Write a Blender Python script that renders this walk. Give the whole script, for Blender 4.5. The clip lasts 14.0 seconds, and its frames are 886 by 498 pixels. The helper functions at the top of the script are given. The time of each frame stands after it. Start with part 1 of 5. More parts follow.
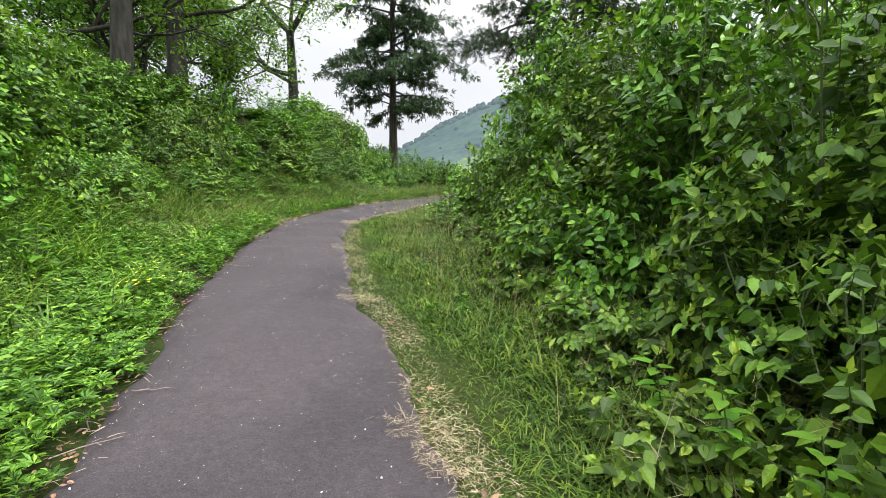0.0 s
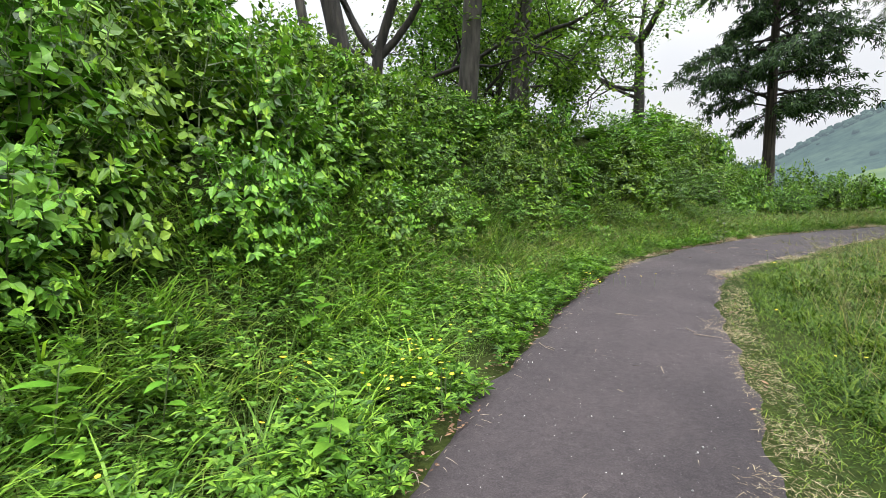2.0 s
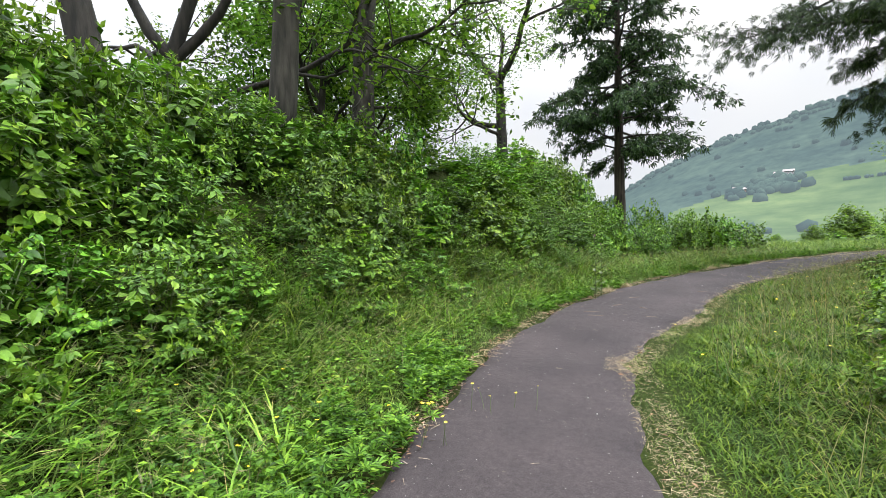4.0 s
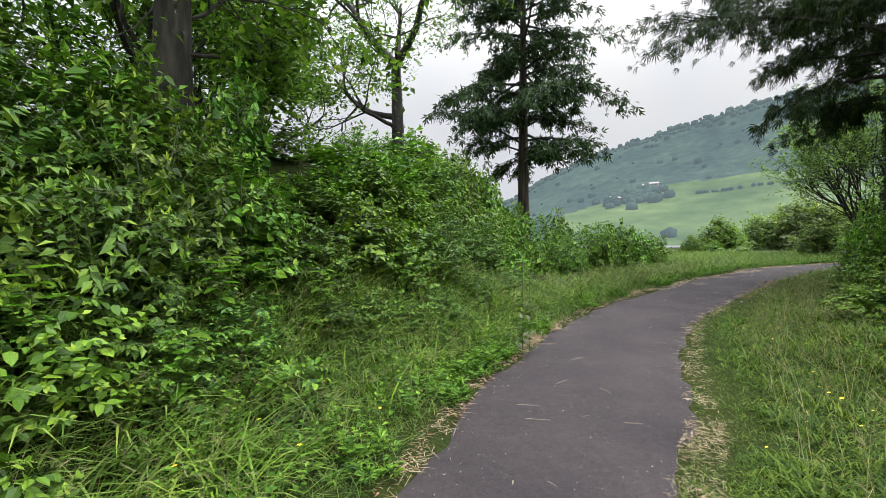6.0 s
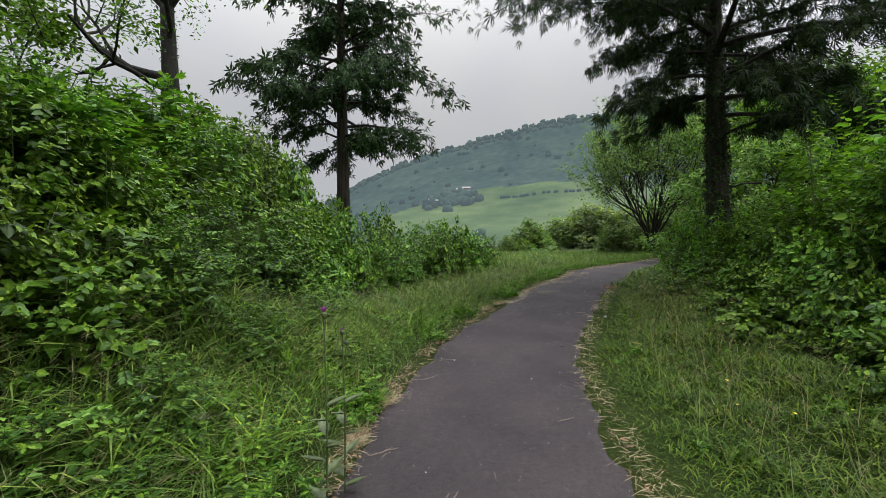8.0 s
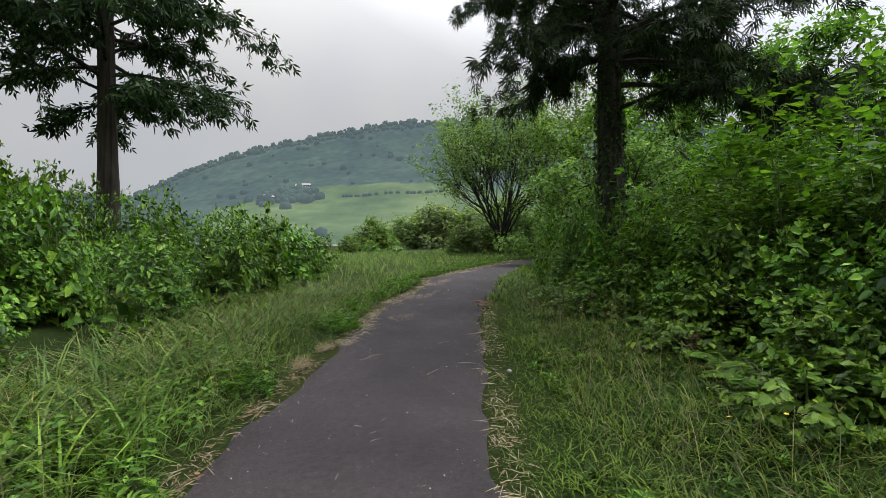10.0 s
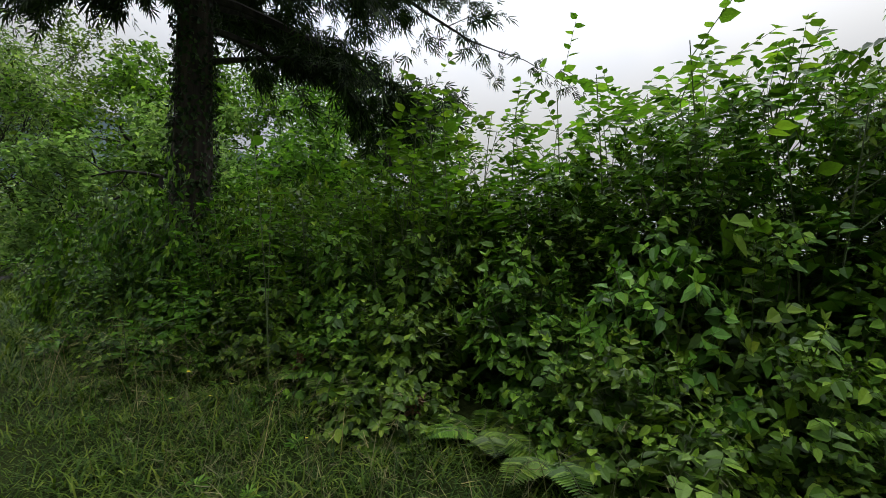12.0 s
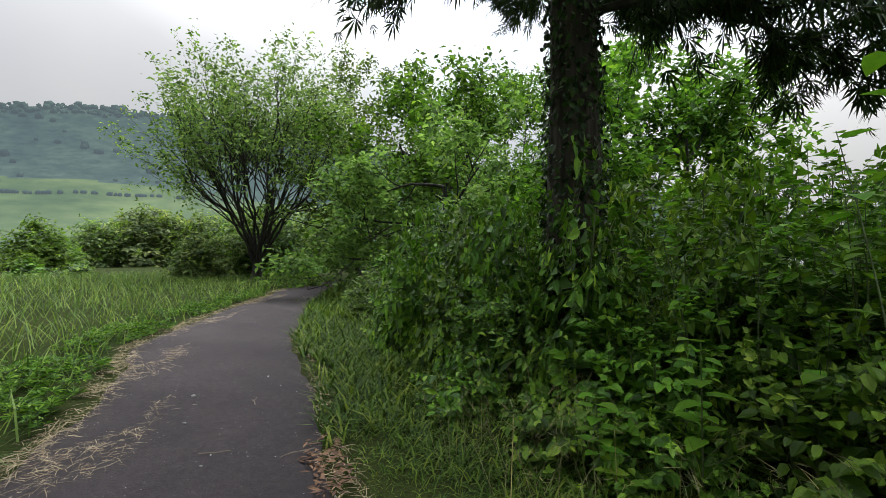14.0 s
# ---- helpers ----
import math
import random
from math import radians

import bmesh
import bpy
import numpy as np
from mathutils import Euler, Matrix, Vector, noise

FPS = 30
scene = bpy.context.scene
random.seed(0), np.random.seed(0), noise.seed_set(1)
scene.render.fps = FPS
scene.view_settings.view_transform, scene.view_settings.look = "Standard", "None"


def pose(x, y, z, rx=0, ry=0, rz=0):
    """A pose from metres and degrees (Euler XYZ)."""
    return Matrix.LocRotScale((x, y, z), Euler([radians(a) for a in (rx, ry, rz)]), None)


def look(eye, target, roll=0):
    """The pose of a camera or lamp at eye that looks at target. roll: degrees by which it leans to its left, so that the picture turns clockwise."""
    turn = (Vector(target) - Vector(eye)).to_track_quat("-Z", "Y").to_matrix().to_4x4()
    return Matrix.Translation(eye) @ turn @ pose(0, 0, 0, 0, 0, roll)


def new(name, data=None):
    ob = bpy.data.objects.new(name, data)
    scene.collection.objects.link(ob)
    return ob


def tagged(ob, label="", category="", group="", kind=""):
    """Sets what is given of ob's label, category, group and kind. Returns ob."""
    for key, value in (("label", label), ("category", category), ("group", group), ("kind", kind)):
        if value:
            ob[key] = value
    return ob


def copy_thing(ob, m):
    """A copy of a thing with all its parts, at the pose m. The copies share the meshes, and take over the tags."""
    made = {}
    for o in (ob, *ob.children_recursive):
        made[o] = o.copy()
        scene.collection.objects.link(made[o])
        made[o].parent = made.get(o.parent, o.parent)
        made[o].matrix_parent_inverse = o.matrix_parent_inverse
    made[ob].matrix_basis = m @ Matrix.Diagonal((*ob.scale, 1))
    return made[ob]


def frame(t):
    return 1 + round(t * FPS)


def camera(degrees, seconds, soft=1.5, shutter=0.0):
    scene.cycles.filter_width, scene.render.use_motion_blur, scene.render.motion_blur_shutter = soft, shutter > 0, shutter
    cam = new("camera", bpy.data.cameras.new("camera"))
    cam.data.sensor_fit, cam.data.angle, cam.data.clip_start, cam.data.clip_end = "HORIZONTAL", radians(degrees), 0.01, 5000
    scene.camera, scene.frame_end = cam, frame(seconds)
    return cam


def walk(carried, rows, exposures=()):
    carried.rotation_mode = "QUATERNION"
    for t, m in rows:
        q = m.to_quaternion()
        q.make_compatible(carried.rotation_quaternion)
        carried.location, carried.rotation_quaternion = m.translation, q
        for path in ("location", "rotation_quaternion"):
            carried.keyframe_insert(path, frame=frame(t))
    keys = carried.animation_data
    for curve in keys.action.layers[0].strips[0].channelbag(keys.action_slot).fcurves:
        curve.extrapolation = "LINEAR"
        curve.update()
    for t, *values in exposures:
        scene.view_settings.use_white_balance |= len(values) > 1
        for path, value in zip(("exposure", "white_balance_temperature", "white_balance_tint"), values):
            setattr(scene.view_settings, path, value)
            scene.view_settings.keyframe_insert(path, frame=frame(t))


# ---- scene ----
cam = camera(87.6, 14.0, soft=0.5)
PATH = [
    (0, (0.1, 0.067, 1.446), (0.042, 2.051, 1.201), 0.3),
    (0.5, (0.039, 0.637, 1.473), (-0.405, 2.573, 1.235), 0.3),
    (1, (-0.119, 1.244, 1.468), (-0.943, 3.054, 1.252), 0.4),
    (1.5, (-0.458, 1.836, 1.521), (-1.598, 3.468, 1.327), 0.3),
    (2, (-0.877, 2.426, 1.614), (-2.195, 3.923, 1.463), 0.2),
    (2.5, (-1.248, 3.074, 1.676), (-2.534, 4.602, 1.567), -0.1),
    (3, (-1.453, 3.777, 1.801), (-2.605, 5.41, 1.724), -0.4),
    (3.5, (-1.688, 4.443, 1.869), (-2.688, 6.175, 1.838), -0.4),
    (3.7, (-1.725, 4.732, 1.886), (-2.678, 6.49, 1.869), -0.6),
    (5.8, (-2.556, 7.981, 2.311), (-3.081, 9.91, 2.314), -0.2),
    (6, (-2.642, 8.31, 2.34), (-3.123, 10.251, 2.335), -0.1),
    (6.5, (-2.766, 9.147, 2.374), (-3.078, 11.123, 2.349), -0.2),
    (7, (-2.849, 9.958, 2.396), (-2.974, 11.954, 2.374), -0.5),
    (7.5, (-2.791, 10.717, 2.421), (-2.764, 12.716, 2.409), -0.7),
    (8, (-2.759, 11.523, 2.451), (-2.49, 13.505, 2.442), -0.8),
    (8.5, (-2.575, 12.28, 2.542), (-2.064, 14.214, 2.534), -0.9),
    (8.7, (-2.495, 12.625, 2.557), (-1.903, 14.535, 2.544), -0.9),
    (10.8, (-1.05, 16.492, 2.402), (0.172, 18.076, 2.395), -0.4),
    (11, (-0.927, 16.752, 2.391), (0.413, 18.237, 2.387), -0.4),
    (11.5, (-0.663, 17.34, 2.433), (1.085, 18.313, 2.448), 0.1),
    (12, (-0.372, 17.672, 2.469), (1.617, 17.877, 2.517), 1.0),
    (12.5, (0.07, 18.227, 2.472), (2.056, 18.461, 2.531), 0.7),
    (13, (0.345, 18.959, 2.526), (2.254, 19.551, 2.581), 0.8),
    (13.5, (0.645, 19.65, 2.567), (2.442, 20.525, 2.622), 0.6),
    (14, (0.808, 20.296, 2.63), (2.516, 21.335, 2.682), 0.3),
]
EXPOSURES = [(0, 0.78), (1.0, 0.8), (2.0, 0.7), (3, 0.76), (6.5, 0.36), (7.5, 0.12), (8.3, -0.14), (9.5, -0.08), (11, 0.04), (12.2, -0.36), (13.4, 0.16), (14, 0.1)]
walk(cam, [(t, look(eye, target, roll)) for t, eye, target, roll in PATH], EXPOSURES)

# ---- world and light ----
SUN_AZ, SUN_EL = 92.0, 68.0
world = bpy.data.worlds.new("sky")
scene.world = world
world.use_nodes = True
wn, wl = world.node_tree.nodes, world.node_tree.links
wn.clear()
w_out = wn.new("ShaderNodeOutputWorld")
w_sky = wn.new("ShaderNodeTexSky")
w_sky.sky_type, w_sky.sun_disc = "NISHITA", False
w_sky.sun_elevation, w_sky.sun_rotation = radians(SUN_EL), radians(SUN_AZ)
w_sky.air_density, w_sky.dust_density = 1.0, 4.0
w_hsv = wn.new("ShaderNodeHueSaturation")
w_hsv.inputs["Saturation"].default_value = 0.35
w_bg1 = wn.new("ShaderNodeBackground")
w_bg1.inputs["Strength"].default_value = 0.02
w_cloud = wn.new("ShaderNodeTexNoise")
w_cloud.inputs["Scale"].default_value, w_cloud.inputs["Detail"].default_value = 1.6, 4.0
w_ramp = wn.new("ShaderNodeValToRGB")
w_ramp.color_ramp.elements[0].position, w_ramp.color_ramp.elements[1].position = 0.35, 0.68
w_ramp.color_ramp.elements[0].color = (0.76, 0.81, 0.92, 1)
w_ramp.color_ramp.elements[1].color = (1.0, 1.0, 1.0, 1)
w_bg2 = wn.new("ShaderNodeBackground")
w_bg2.inputs["Strength"].default_value = 1.0
w_add = wn.new("ShaderNodeAddShader")
wl.new(w_sky.outputs[0], w_hsv.inputs["Color"])
wl.new(w_hsv.outputs[0], w_bg1.inputs["Color"])
wl.new(w_cloud.outputs["Fac"], w_ramp.inputs["Fac"])
w_tc = wn.new("ShaderNodeTexCoord")
w_sep = wn.new("ShaderNodeSeparateXYZ")
w_dome = wn.new("ShaderNodeMapRange")
w_dome.interpolation_type = "SMOOTHERSTEP"
w_dome.inputs["From Min"].default_value, w_dome.inputs["From Max"].default_value = 0.15, 1.0
w_dome.inputs["To Min"].default_value, w_dome.inputs["To Max"].default_value = 0.62, 2.45
w_mul = wn.new("ShaderNodeMix")
w_mul.data_type, w_mul.blend_type = "RGBA", "MULTIPLY"
w_mul.inputs[0].default_value = 1.0
wl.new(w_tc.outputs["Generated"], w_sep.inputs[0])
wl.new(w_tc.outputs["Generated"], w_cloud.inputs["Vector"])
wl.new(w_sep.outputs["Z"], w_dome.inputs["Value"])
wl.new(w_ramp.outputs["Color"], w_mul.inputs[6])
wl.new(w_dome.outputs[0], w_mul.inputs[7])
w_dot = wn.new("ShaderNodeVectorMath")
w_dot.operation = "DOT_PRODUCT"
w_dot.inputs[1].default_value = (math.sin(radians(SUN_AZ)) * math.cos(radians(SUN_EL)), math.cos(radians(SUN_AZ)) * math.cos(radians(SUN_EL)), math.sin(radians(SUN_EL)))
w_glow = wn.new("ShaderNodeMapRange")
w_glow.inputs["From Min"].default_value, w_glow.inputs["From Max"].default_value = 0.5, 1.0
w_glow.inputs["To Min"].default_value, w_glow.inputs["To Max"].default_value = 0.82, 2.3
w_mul2 = wn.new("ShaderNodeMix")
w_mul2.data_type, w_mul2.blend_type = "RGBA", "MULTIPLY"
w_mul2.inputs[0].default_value = 1.0
wl.new(w_tc.outputs["Generated"], w_dot.inputs[0])
wl.new(w_dot.outputs["Value"], w_glow.inputs["Value"])
wl.new(w_mul.outputs[2], w_mul2.inputs[6])
wl.new(w_glow.outputs[0], w_mul2.inputs[7])
wl.new(w_mul2.outputs[2], w_bg2.inputs["Color"])
wl.new(w_bg1.outputs[0], w_add.inputs[0])
wl.new(w_bg2.outputs[0], w_add.inputs[1])
wl.new(w_add.outputs[0], w_out.inputs["Surface"])

sun = new("sun", bpy.data.lights.new("sun", "SUN"))
sun.data.energy, sun.data.angle, sun.data.color = 1.3, radians(18), (1.0, 0.97, 0.92)
sun.matrix_world = look((0, 0, 40), (-math.sin(radians(SUN_AZ)) * math.cos(radians(SUN_EL)) * 40,
                                     -math.cos(radians(SUN_AZ)) * math.cos(radians(SUN_EL)) * 40,
                                     40 - 40 * math.sin(radians(SUN_EL))))


# ---- materials ----
def mat_base(name):
    m = bpy.data.materials.new(name)
    m.use_nodes = True
    nt = m.node_tree
    return m, nt.nodes, nt.links, nt.nodes["Principled BSDF"]


def ramp(n, *stops):
    r = n.new("ShaderNodeValToRGB")
    els = r.color_ramp.elements
    while len(els) < len(stops):
        els.new(0.5)
    for e, (p, c) in zip(els, stops):
        e.position, e.color = p, (*c, 1)
    return r


def noise_tex(n, l, scale, detail=4.0, rough=0.6, coords="Object"):
    tc = n.new("ShaderNodeTexCoord")
    t = n.new("ShaderNodeTexNoise")
    t.inputs["Scale"].default_value, t.inputs["Detail"].default_value = scale, detail
    t.inputs["Roughness"].default_value = rough
    l.new(tc.outputs[coords], t.inputs["Vector"])
    return t


def mix_col(n, l, fac, a, b, blend="MIX"):
    mx = n.new("ShaderNodeMix")
    mx.data_type, mx.blend_type = "RGBA", blend
    for sock, v in ((mx.inputs[0], fac), (mx.inputs[6], a), (mx.inputs[7], b)):
        if hasattr(v, "is_output"):
            l.new(v, sock)
        elif isinstance(v, (int, float)):
            sock.default_value = v
        else:
            sock.default_value = (*v, 1)
    return mx.outputs[2]


def bump(n, l, b, height, strength, dist):
    bp = n.new("ShaderNodeBump")
    bp.inputs["Strength"].default_value, bp.inputs["Distance"].default_value = strength, dist
    l.new(height, bp.inputs["Height"])
    l.new(bp.outputs[0], b.inputs["Normal"])


def leaf_mat(name, dark, mid, light, rough=0.5, glow=0.3, yellow=0.0):
    """Leaves: every leaf its own green, each plant a little different, light passing through."""
    m, n, l, b = mat_base(name)
    geo = n.new("ShaderNodeNewGeometry")
    rp = ramp(n, (0.0, [c * 0.5 for c in dark]), (0.45, mid), (0.85, [c * 1.1 for c in light]), (1.0, [light[0] * 1.6, light[1] * 1.35, light[2] * 1.2]))
    l.new(geo.outputs["Random Per Island"], rp.inputs["Fac"])
    info = n.new("ShaderNodeObjectInfo")
    val = n.new("ShaderNodeMapRange")
    val.inputs["To Min"].default_value, val.inputs["To Max"].default_value = 0.8, 1.2
    l.new(info.outputs["Random"], val.inputs["Value"])
    hue = n.new("ShaderNodeMapRange")
    hue.inputs["To Min"].default_value, hue.inputs["To Max"].default_value = 0.485, 0.512
    l.new(info.outputs["Random"], hue.inputs["Value"])
    hs = n.new("ShaderNodeHueSaturation")
    l.new(rp.outputs["Color"], hs.inputs["Color"])
    l.new(val.outputs[0], hs.inputs["Value"])
    l.new(hue.outputs[0], hs.inputs["Hue"])
    spots = noise_tex(n, l, 55.0, 3.0)
    sp = ramp(n, (0.3, (0.82, 0.82, 0.8)), (0.7, (1.08, 1.1, 1.0)))
    l.new(spots.outputs["Fac"], sp.inputs["Fac"])
    col = mix_col(n, l, 1.0, hs.outputs["Color"], sp.outputs["Color"], "MULTIPLY")
    drift = noise_tex(n, l, 2.2, 3.0)
    dr = ramp(n, (0.32, (0.72, 0.78, 0.8)), (0.68, (1.22, 1.16, 1.0)))
    l.new(drift.outputs["Fac"], dr.inputs["Fac"])
    col = mix_col(n, l, 1.0, col, dr.outputs["Color"], "MULTIPLY")
    l.new(col, b.inputs["Base Color"])
    b.inputs["Roughness"].default_value = rough
    b.inputs["Specular IOR Level"].default_value = 0.22
    tr = n.new("ShaderNodeBsdfTranslucent")
    bright = mix_col(n, l, 1.0, col, (1.25, 1.4, 0.75), "MULTIPLY")
    l.new(bright, tr.inputs["Color"])
    mx = n.new("ShaderNodeMixShader")
    mx.inputs[0].default_value = glow
    l.new(b.outputs[0], mx.inputs[1])
    l.new(tr.outputs[0], mx.inputs[2])
    l.new(mx.outputs[0], n["Material Output"].inputs["Surface"])
    return m


def bark_mat(name, dark, light, scale=9.0, stretch=0.18):
    m, n, l, b = mat_base(name)
    tc = n.new("ShaderNodeTexCoord")
    mp = n.new("ShaderNodeMapping")
    mp.inputs["Scale"].default_value = (1, 1, stretch)
    l.new(tc.outputs["Object"], mp.inputs["Vector"])
    t = n.new("ShaderNodeTexNoise")
    t.inputs["Scale"].default_value, t.inputs["Detail"].default_value = scale, 8.0
    l.new(mp.outputs[0], t.inputs["Vector"])
    big = noise_tex(n, l, 1.4, 3.0)
    rp = ramp(n, (0.35, dark), (0.65, light))
    l.new(t.outputs["Fac"], rp.inputs["Fac"])
    rb = ramp(n, (0.35, (0.7, 0.72, 0.66)), (0.7, (1.15, 1.12, 1.05)))
    l.new(big.outputs["Fac"], rb.inputs["Fac"])
    l.new(mix_col(n, l, 1.0, rp.outputs["Color"], rb.outputs["Color"], "MULTIPLY"), b.inputs["Base Color"])
    b.inputs["Roughness"].default_value = 0.9
    bump(n, l, b, t.outputs["Fac"], 0.9, 0.04)
    return m


def plain_mat(name, a, c, scale, rough=0.85, strength=0.3, dist=0.01):
    m, n, l, b = mat_base(name)
    t = noise_tex(n, l, scale, 6.0)
    rp = ramp(n, (0.3, a), (0.7, c))
    l.new(t.outputs["Fac"], rp.inputs["Fac"])
    l.new(rp.outputs["Color"], b.inputs["Base Color"])
    b.inputs["Roughness"].default_value = rough
    bump(n, l, b, t.outputs["Fac"], strength, dist)
    return m


def island_mat(name, stops, rough=0.8):
    m, n, l, b = mat_base(name)
    geo = n.new("ShaderNodeNewGeometry")
    rp = ramp(n, *stops)
    l.new(geo.outputs["Random Per Island"], rp.inputs["Fac"])
    l.new(rp.outputs["Color"], b.inputs["Base Color"])
    b.inputs["Roughness"].default_value = rough
    return m


def asphalt_mat():
    m, n, l, b = mat_base("asphalt")
    fine = noise_tex(n, l, 120.0, 6.0, 0.75)
    mid = noise_tex(n, l, 22.0, 7.0, 0.75)
    big = noise_tex(n, l, 0.9, 5.0, 0.6)
    tc = n.new("ShaderNodeTexCoord")
    vor = n.new("ShaderNodeTexVoronoi")
    vor.inputs["Scale"].default_value = 48.0
    l.new(tc.outputs["Object"], vor.inputs["Vector"])
    rf = ramp(n, (0.25, (0.018, 0.015, 0.016)), (0.55, (0.047, 0.040, 0.041)), (0.8, (0.125, 0.114, 0.114)))
    l.new(fine.outputs["Fac"], rf.inputs["Fac"])
    rm = ramp(n, (0.3, (0.7, 0.7, 0.7)), (0.7, (1.26, 1.24, 1.23)))
    l.new(mid.outputs["Fac"], rm.inputs["Fac"])
    rb = ramp(n, (0.3, (0.74, 0.72, 0.73)), (0.5, (1.0, 0.97, 0.96)), (0.72, (1.28, 1.22, 1.2)))
    l.new(big.outputs["Fac"], rb.inputs["Fac"])
    c = mix_col(n, l, 1.0, rf.outputs["Color"], rm.outputs["Color"], "MULTIPLY")
    c = mix_col(n, l, 1.0, c, rb.outputs["Color"], "MULTIPLY")
    chip = ramp(n, (0.0, (1, 1, 1)), (0.13, (1, 1, 1)), (0.16, (0, 0, 0)))
    l.new(vor.outputs["Distance"], chip.inputs["Fac"])
    pick = ramp(n, (0.82, (0, 0, 0)), (0.9, (1, 1, 1)))
    l.new(vor.outputs["Color"], pick.inputs["Fac"])
    chips = mix_col(n, l, 1.0, chip.outputs["Color"], pick.outputs["Color"], "MULTIPLY")
    c = mix_col(n, l, chips, c, (0.5, 0.47, 0.45))
    l.new(c, b.inputs["Base Color"])
    b.inputs["Roughness"].default_value = 0.88
    b.inputs["Specular IOR Level"].default_value = 0.25
    bump(n, l, b, fine.outputs["Fac"], 0.7, 0.008)
    return m


def ground_mat():
    m, n, l, b = mat_base("grassy_soil")
    fine = noise_tex(n, l, 30.0, 6.0, 0.7)
    big = noise_tex(n, l, 0.5, 4.0)
    rf = ramp(n, (0.3, (0.014, 0.018, 0.008)), (0.55, (0.03, 0.042, 0.012)), (0.8, (0.06, 0.07, 0.024)))
    l.new(fine.outputs["Fac"], rf.inputs["Fac"])
    rb = ramp(n, (0.35, (0.75, 0.85, 0.7)), (0.65, (1.2, 1.1, 1.0)))
    l.new(big.outputs["Fac"], rb.inputs["Fac"])
    l.new(mix_col(n, l, 1.0, rf.outputs["Color"], rb.outputs["Color"], "MULTIPLY"), b.inputs["Base Color"])
    b.inputs["Roughness"].default_value = 1.0
    b.inputs["Specular IOR Level"].default_value = 0.05
    bump(n, l, b, fine.outputs["Fac"], 0.6, 0.03)
    return m


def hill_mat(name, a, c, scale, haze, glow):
    """Distant backdrop slope; the damp-air haze is painted in as a faint bluish glow."""
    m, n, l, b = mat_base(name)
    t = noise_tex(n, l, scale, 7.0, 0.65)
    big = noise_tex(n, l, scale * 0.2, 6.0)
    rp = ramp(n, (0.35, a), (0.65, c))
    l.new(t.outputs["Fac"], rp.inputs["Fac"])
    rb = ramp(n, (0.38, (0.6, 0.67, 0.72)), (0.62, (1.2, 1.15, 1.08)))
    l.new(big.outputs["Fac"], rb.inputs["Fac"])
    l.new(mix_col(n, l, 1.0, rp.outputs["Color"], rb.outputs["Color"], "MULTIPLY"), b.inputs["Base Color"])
    # emission stands in for the haze before the slope
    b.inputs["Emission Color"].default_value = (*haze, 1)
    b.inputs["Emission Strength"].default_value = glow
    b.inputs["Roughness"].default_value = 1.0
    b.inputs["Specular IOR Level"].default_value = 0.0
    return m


M_ASPHALT, M_GROUND = asphalt_mat(), ground_mat()
M_BROAD = leaf_mat("broad_leaf", (0.040, 0.105, 0.011), (0.078, 0.178, 0.018), (0.140, 0.275, 0.030), 0.45, 0.16)
M_YOUNG = leaf_mat("young_leaf", (0.100, 0.200, 0.022), (0.145, 0.265, 0.030), (0.200, 0.330, 0.045), 0.45, 0.25)
M_SMALL = leaf_mat("small_leaf", (0.048, 0.108, 0.018), (0.082, 0.165, 0.026), (0.150, 0.255, 0.038), 0.45, 0.16)
M_PINNATE = leaf_mat("pinnate_leaf", (0.032, 0.080, 0.013), (0.054, 0.120, 0.018), (0.100, 0.195, 0.028), 0.45, 0.16)
M_KNOT = leaf_mat("big_soft_leaf", (0.066, 0.160, 0.016), (0.098, 0.225, 0.022), (0.150, 0.310, 0.034), 0.5, 0.42)
M_HERB = leaf_mat("herb_leaf", (0.042, 0.102, 0.012), (0.076, 0.158, 0.018), (0.135, 0.240, 0.030), 0.5, 0.2)
M_OAK = leaf_mat("tree_leaf", (0.042, 0.090, 0.014), (0.080, 0.155, 0.022), (0.135, 0.240, 0.036), 0.5, 0.42)
# leaf green greyed and lightened, so distance haze sits in the colour
M_FAR_LEAF = leaf_mat("haze_paled_leaf", (0.120, 0.180, 0.080), (0.180, 0.250, 0.115), (0.240, 0.320, 0.150), 0.6, 0.45)
M_PALE = leaf_mat("pale_tree_leaf", (0.100, 0.185, 0.062), (0.150, 0.255, 0.088), (0.205, 0.325, 0.125), 0.55, 0.5)
M_CYP = leaf_mat("cypress_spray", (0.014, 0.032, 0.011), (0.024, 0.052, 0.016), (0.042, 0.080, 0.025), 0.7, 0.12)
M_IVY = leaf_mat("ivy_leaf", (0.014, 0.036, 0.011), (0.026, 0.060, 0.017), (0.048, 0.095, 0.028), 0.4, 0.1)
M_GRASS = leaf_mat("grass_blade", (0.032, 0.074, 0.008), (0.060, 0.114, 0.012), (0.118, 0.170, 0.024), 0.6, 0.25)
M_TALL = leaf_mat("tall_grass_blade", (0.056, 0.115, 0.020), (0.100, 0.172, 0.032), (0.175, 0.245, 0.066), 0.5, 0.3)
M_SEED = leaf_mat("grass_seed_head", (0.11, 0.10, 0.05), (0.155, 0.145, 0.08), (0.22, 0.20, 0.12), 0.8, 0.2)
M_DRY = island_mat("dry_clippings", ((0.0, (0.2, 0.14, 0.075)), (0.5, (0.36, 0.28, 0.16)), (1.0, (0.5, 0.42, 0.26))))
M_LITTER = island_mat("leaf_litter", ((0.0, (0.06, 0.03, 0.018)), (0.5, (0.16, 0.085, 0.045)), (1.0, (0.3, 0.17, 0.09))))
M_STONE = island_mat("pale_gravel", ((0.0, (0.12, 0.115, 0.11)), (0.7, (0.3, 0.29, 0.27)), (1.0, (0.6, 0.58, 0.55))))
